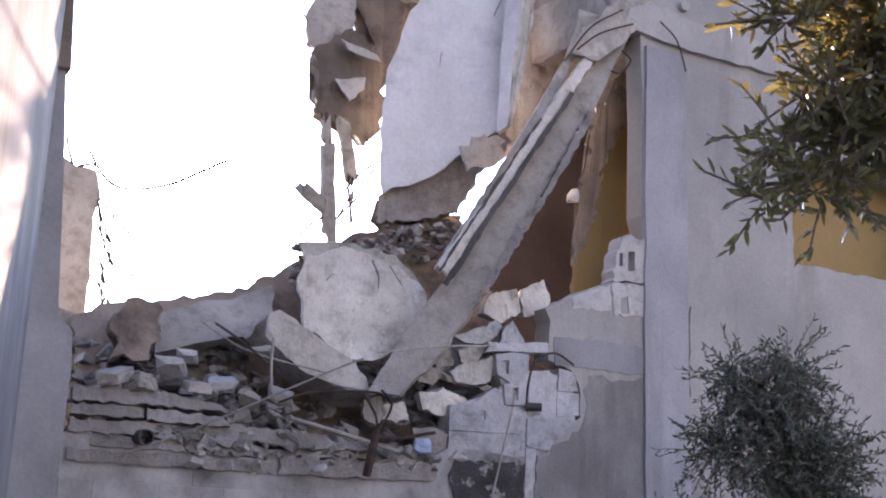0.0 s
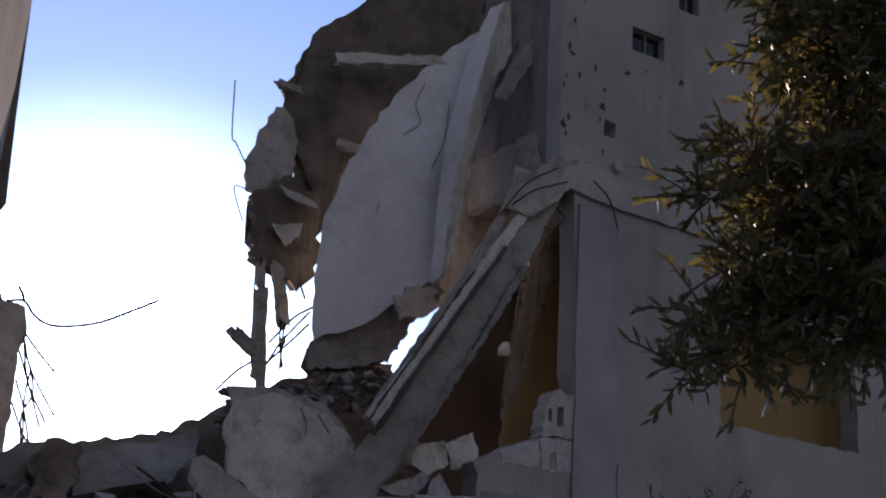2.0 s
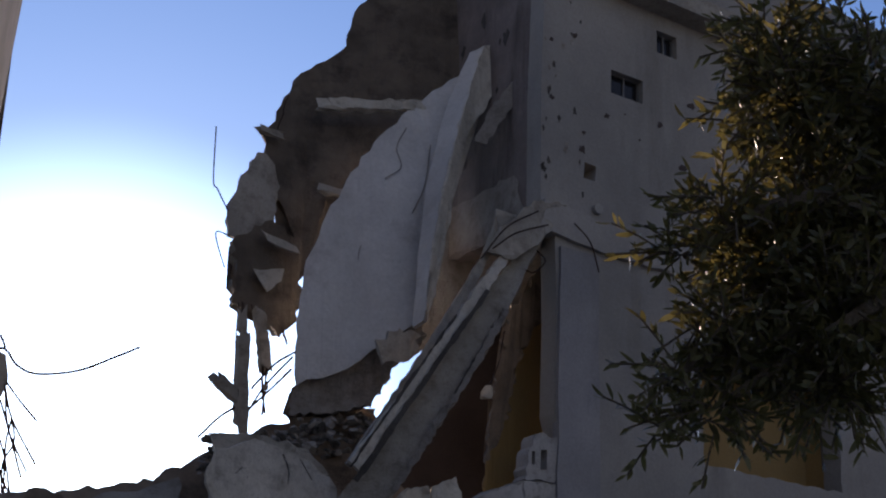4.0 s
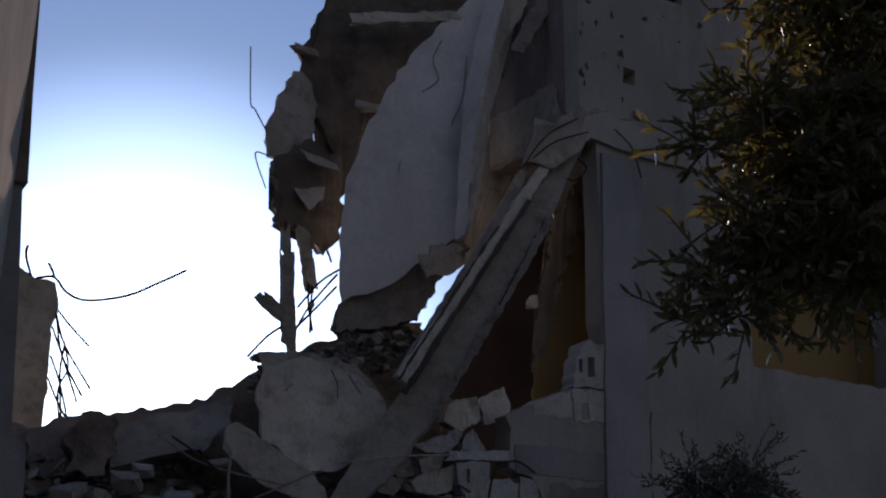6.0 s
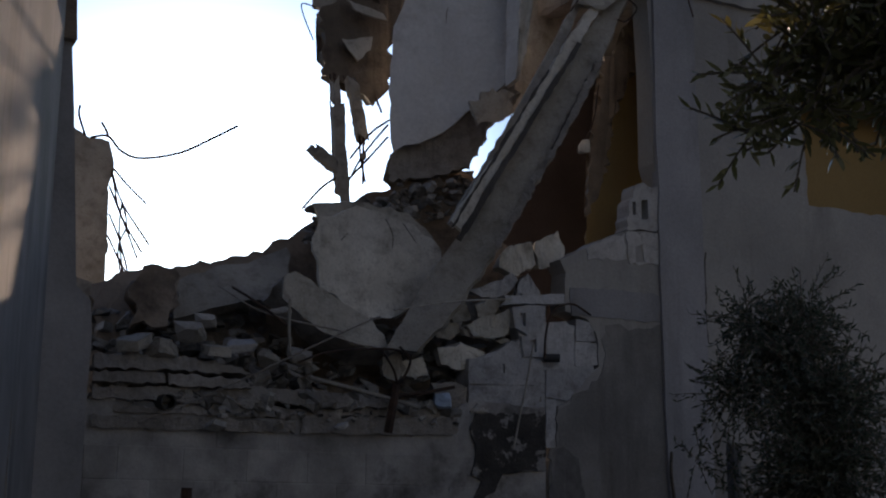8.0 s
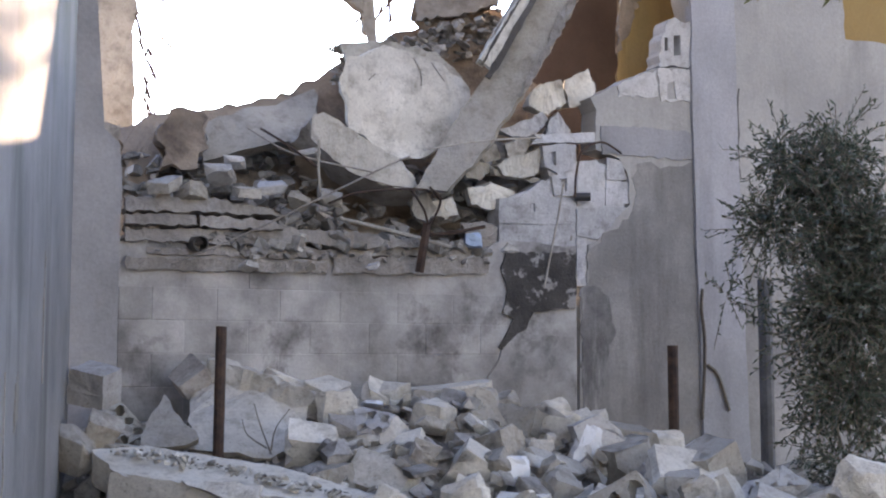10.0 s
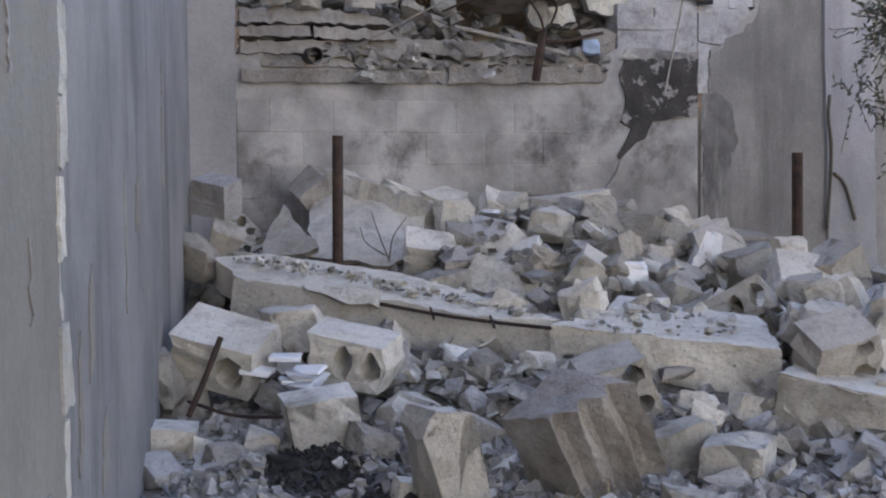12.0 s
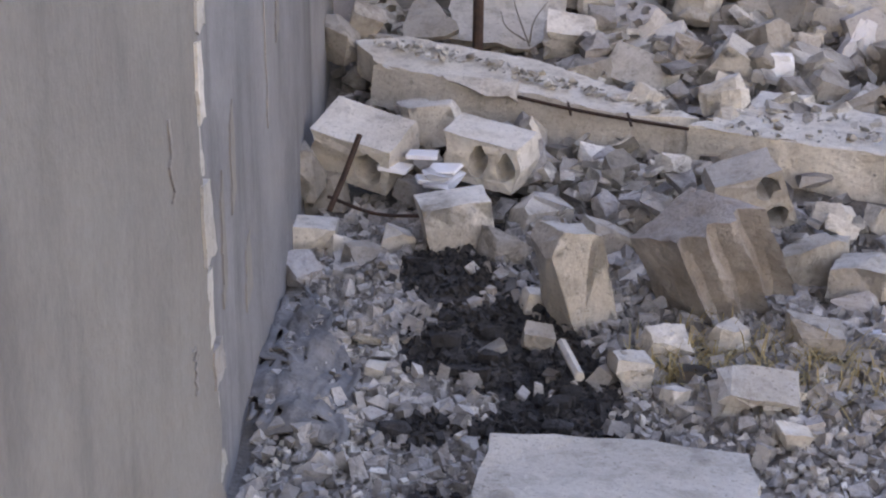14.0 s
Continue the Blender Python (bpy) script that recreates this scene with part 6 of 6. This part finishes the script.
# grey netting draped on the ground by the wall
def netting(p0, p1, p2, p3, n, seed):
    bm = bmesh.new()
    grid = []
    a, b, c, d = (Vector(p) for p in (p0, p1, p2, p3))
    for j in range(n + 1):
        row = []
        for i in range(n + 1):
            u, v = i / n, j / n
            p = a.lerp(b, u).lerp(d.lerp(c, u), v)
            q = p * 7 + Vector((seed, 0, 0))
            p = p + Vector((noise.noise(q) * 0.05, noise.noise(q + Vector((5, 0, 0))) * 0.05, 0))
            p.z = height(p.x, p.y) + 0.02 + 0.04 * abs(noise.noise(q * 1.1)) + 0.03 * abs(noise.noise(Vector((u * 9 + seed, v * 1.5, 0))))
            row.append(bm.verts.new(p))
        grid.append(row)
    for j in range(n):
        for i in range(n):
            if noise.noise(Vector((i * 0.25, j * 0.25, seed))) < 0.33:
                bm.faces.new((grid[j][i], grid[j][i + 1], grid[j + 1][i + 1], grid[j + 1][i]))
    bmesh.ops.delete(bm, geom=[v for v in bm.verts if not v.link_faces], context="VERTS")
    for f in bm.faces:
        f.smooth = True
    bmesh.ops.solidify(bm, geom=bm.faces[:], thickness=0.004)
    return bm


thing("netting", netting((-1.32, 3.27, 0.33), (-1.00, 3.21, 0.32), (-1.06, 3.58, 0.34), (-1.51, 4.45, 0.38), 26, 3.0), MESHCLOTH, "torn grey fabric draped over gravel", "fabric")
thing("netting", netting((-1.48, 3.73, 0.36), (-1.25, 3.53, 0.34), (-1.35, 4.00, 0.36), (-1.73, 4.48, 0.40), 22, 9.0), MESHCLOTH, "torn grey fabric by the side wall", "fabric")


def grass(name, label, spots, n, seed, material, tall):
    r = random.Random(seed)
    verts, faces = [], []
    for _ in range(n):
        c, rad = spots[r.randrange(len(spots))]
        x, y = c[0] + r.gauss(0, rad), c[1] + r.gauss(0, rad)
        if not inside_yard(x, y):
            continue
        p = Vector((x, y, height(x, y)))
        way = Vector((r.gauss(0, 1), r.gauss(0, 1), r.uniform(0.1, 1.0))).normalized()
        sidew = way.cross(UP).normalized() * 0.0022
        L = r.uniform(0.3, 1) * tall
        b = len(verts)
        m = p + way * L * 0.5 + UP * L * 0.1
        e = p + way * L - UP * L * 0.05
        verts += [tuple(p - sidew), tuple(p + sidew), tuple(m + sidew), tuple(m - sidew), tuple(e)]
        faces += [(b, b + 1, b + 2, b + 3), (b + 3, b + 2, b + 4)]
    me = bpy.data.meshes.new(name)
    me.from_pydata(verts, [], faces)
    me.materials.append(material)
    return tagged(new(name, me), label, "grass", kind="stuff")


grass("dry_grass", "dry straw-coloured grass on the gravel", (((0.18, 4.02, 0.35), 0.12), ((-0.08, 4.09, 0.36), 0.1), ((0.34, 3.96, 0.35), 0.12), ((-0.19, 3.95, 0.36), 0.05)), 900, 4, STRAW, 0.16)
grass("green_weeds", "small green weeds between the stones", (((-0.18, 4.03, 0.36), 0.05), ((-0.27, 4.19, 0.38), 0.05)), 130, 5, LEAF_GREY, 0.10)
grass("green_weeds", "dark green weeds at the foot of the shrub", (((1.78, 8.07, 0.8), 0.35), ((1.75, 7.4, 0.8), 0.25), ((1.9, 7.0, 0.75), 0.25), ((1.6, 7.8, 0.8), 0.3), ((2.1, 7.6, 0.8), 0.3)), 2200, 6, LEAF_GREY, 0.22)
twig = root("dry_twig", "dry leafless twig growing out of the rubble", "plant")
for pts in ([(-1.19, 6.80, 1.07), (-1.25, 6.79, 1.23), (-1.28, 6.79, 1.33)], [(-1.19, 6.80, 1.09), (-1.17, 6.81, 1.20), (-1.10, 6.82, 1.30)], [(-1.21, 6.79, 1.10), (-1.31, 6.78, 1.17), (-1.34, 6.78, 1.25)]):
    part("stem", tube(pts, lambda t: 0.005 - 0.003 * t, 5), BARK, twig)

# ---- trees ----
def leafy(bm_list, centre_line, r, n, length, width, spread):
    """Leaves in rows along a twig."""
    verts, faces = bm_list
    pts = [Vector(p) for p in centre_line]
    for i in range(n):
        t = (i + r.random()) / n * (len(pts) - 1)
        j = min(int(t), len(pts) - 2)
        p = pts[j].lerp(pts[j + 1], t - j)
        along = (pts[j + 1] - pts[j]).normalized()
        way = (along * 0.8 + Vector((r.gauss(0, 1), r.gauss(0, 1), r.gauss(0, 1))).normalized() * spread).normalized()
        w = way.cross(Vector((r.gauss(0, 1), r.gauss(0, 1), r.gauss(0, 1)))).normalized()
        L, W = length * r.uniform(0.6, 1.15), width * r.uniform(0.7, 1.2)
        up = way.cross(w) * L * 0.06
        b = len(verts)
        verts += [tuple(p), tuple(p + way * L * 0.35 + w * W + up), tuple(p + way * L * 0.7 + w * W * 0.8 + up), tuple(p + way * L), tuple(p + way * L * 0.7 - w * W * 0.8 + up), tuple(p + way * L * 0.35 - w * W + up)]
        faces += [(b, b + 1, b + 5), (b + 1, b + 2, b + 4, b + 5), (b + 2, b + 3, b + 4)]


def tree(name, label, category, foot, limbs, twigs, material, seed, leaf, trunk_r):
    """Trunk, limbs to the given places, and twigs hung with leaves about them."""
    r = random.Random(seed)
    ob = root(name, label, category, at=tuple(foot))
    foot = Vector(foot)
    crown = ([], [])
    twig_bm = bmesh.new()
    fork = foot.lerp(Vector(limbs[0][0]), 0.95)
    part("trunk", tube([foot - UP * 0.2, foot.lerp(fork, 0.5) + Vector((0.05, 0.03, 0)), fork], lambda t: trunk_r * (1 - 0.35 * t), 9), BARK, ob)
    for tip, rad, count in limbs:
        tip = Vector(tip)
        midp = fork.lerp(tip, 0.55) + Vector((r.gauss(0, 0.08), r.gauss(0, 0.08), 0.08))
        if category == "tree" or count > 20:
            part("limb", tube([fork, midp, tip], lambda t: trunk_r * 0.45 * (1 - 0.8 * t), 6), BARK, ob)
        for _ in range(count):
            way = Vector((r.gauss(0, 1), r.gauss(0, 1), r.gauss(0, 0.9))).normalized()
            start = tip + way * rad * r.uniform(0.0, 0.75) ** 1
            w2 = (way + Vector((r.gauss(0, 0.5), r.gauss(0, 0.5), r.gauss(-0.1, 0.5)))).normalized()
            L = r.uniform(0.5, 1.1) * twigs[0]
            line = [start, start + w2 * L * 0.5, start + w2 * L + Vector((0, 0, -0.06 * L))]
            tube(line, 0.0025, 4, 2, twig_bm)
            leafy(crown, line, r, twigs[1], leaf[0], leaf[1], 0.8)
    part("twig", twig_bm, BARK, ob)
    me = bpy.data.meshes.new("crown")
    me.from_pydata(crown[0], [], crown[1])
    me.materials.append(material)
    c = new("crown", me)
    c.parent = ob
    c.matrix_parent_inverse = Matrix.Translation(-ob.location)
    return ob


tree("olive_tree", "olive tree with narrow grey-green leaves hanging into view", "tree", (2.2, 3.1, 0.3),
     (((1.28, 2.54, 2.88), 0.29, 130), ((0.96, 2.47, 2.83), 0.23, 230), ((0.81, 2.44, 2.67), 0.17, 150), ((0.92, 2.39, 2.51), 0.20, 190), ((0.89, 2.46, 3.03), 0.18, 150), ((1.07, 2.45, 3.08), 0.23, 170), ((1.08, 2.48, 2.69), 0.23, 190),
      ((0.67, 2.39, 2.52), 0.07, 26), ((0.60, 2.38, 2.39), 0.04, 14), ((0.67, 2.39, 2.33), 0.06, 20), ((0.62, 2.42, 2.65), 0.05, 14), ((0.89, 2.37, 2.37), 0.08, 44), ((0.84, 2.46, 3.19), 0.13, 60), ((0.71, 2.42, 2.76), 0.08, 34), ((0.57, 2.42, 2.29), 0.01, 5), ((0.73, 2.41, 2.43), 0.09, 50)),
     (0.13, 12), LEAF, 5, (0.042, 0.0052), 0.07)
tree("olive_shrub", "grey-green olive shrub growing before the house wall", "shrub", (2.35, 7.9, 0.85),
     (((1.86, 7.40, 2.34), 0.38, 150), ((1.73, 7.51, 2.58), 0.25, 120), ((1.57, 7.67, 2.37), 0.16, 60), ((1.90, 7.23, 1.81), 0.40, 160), ((1.75, 7.37, 1.63), 0.3, 120), ((1.60, 7.60, 2.79), 0.1, 20), ((1.92, 7.53, 2.77), 0.2, 80), ((2.03, 7.27, 2.17), 0.44, 150), ((1.33, 7.95, 1.94), 0.12, 12), ((1.56, 7.92, 1.90), 0.14, 16), ((1.77, 7.47, 1.25), 0.25, 60),
      ((1.87, 7.27, 1.87), 0.34, 420), ((1.93, 7.32, 2.18), 0.34, 260), ((1.88, 7.27, 1.38), 0.30, 260), ((1.86, 7.42, 2.56), 0.32, 150), ((1.62, 7.57, 2.68), 0.22, 70), ((1.54, 7.67, 2.31), 0.22, 70), ((1.82, 7.17, 0.99), 0.25, 120)),
     (0.26, 10), LEAF_GREY, 6, (0.045, 0.006), 0.05)
vine = root("creeper", "thin bare creeper on the house wall", "plant")
for pts in ([(1.41, 9.63, 1.14), (1.43, 9.65, 1.43), (1.44, 9.65, 1.71), (1.42, 9.64, 1.93), (1.43, 9.65, 2.08)], [(1.46, 9.66, 1.53), (1.54, 9.70, 1.45), (1.62, 9.74, 1.20)]):
    part("stem", tube(pts, 0.012, 5), BARK, vine)
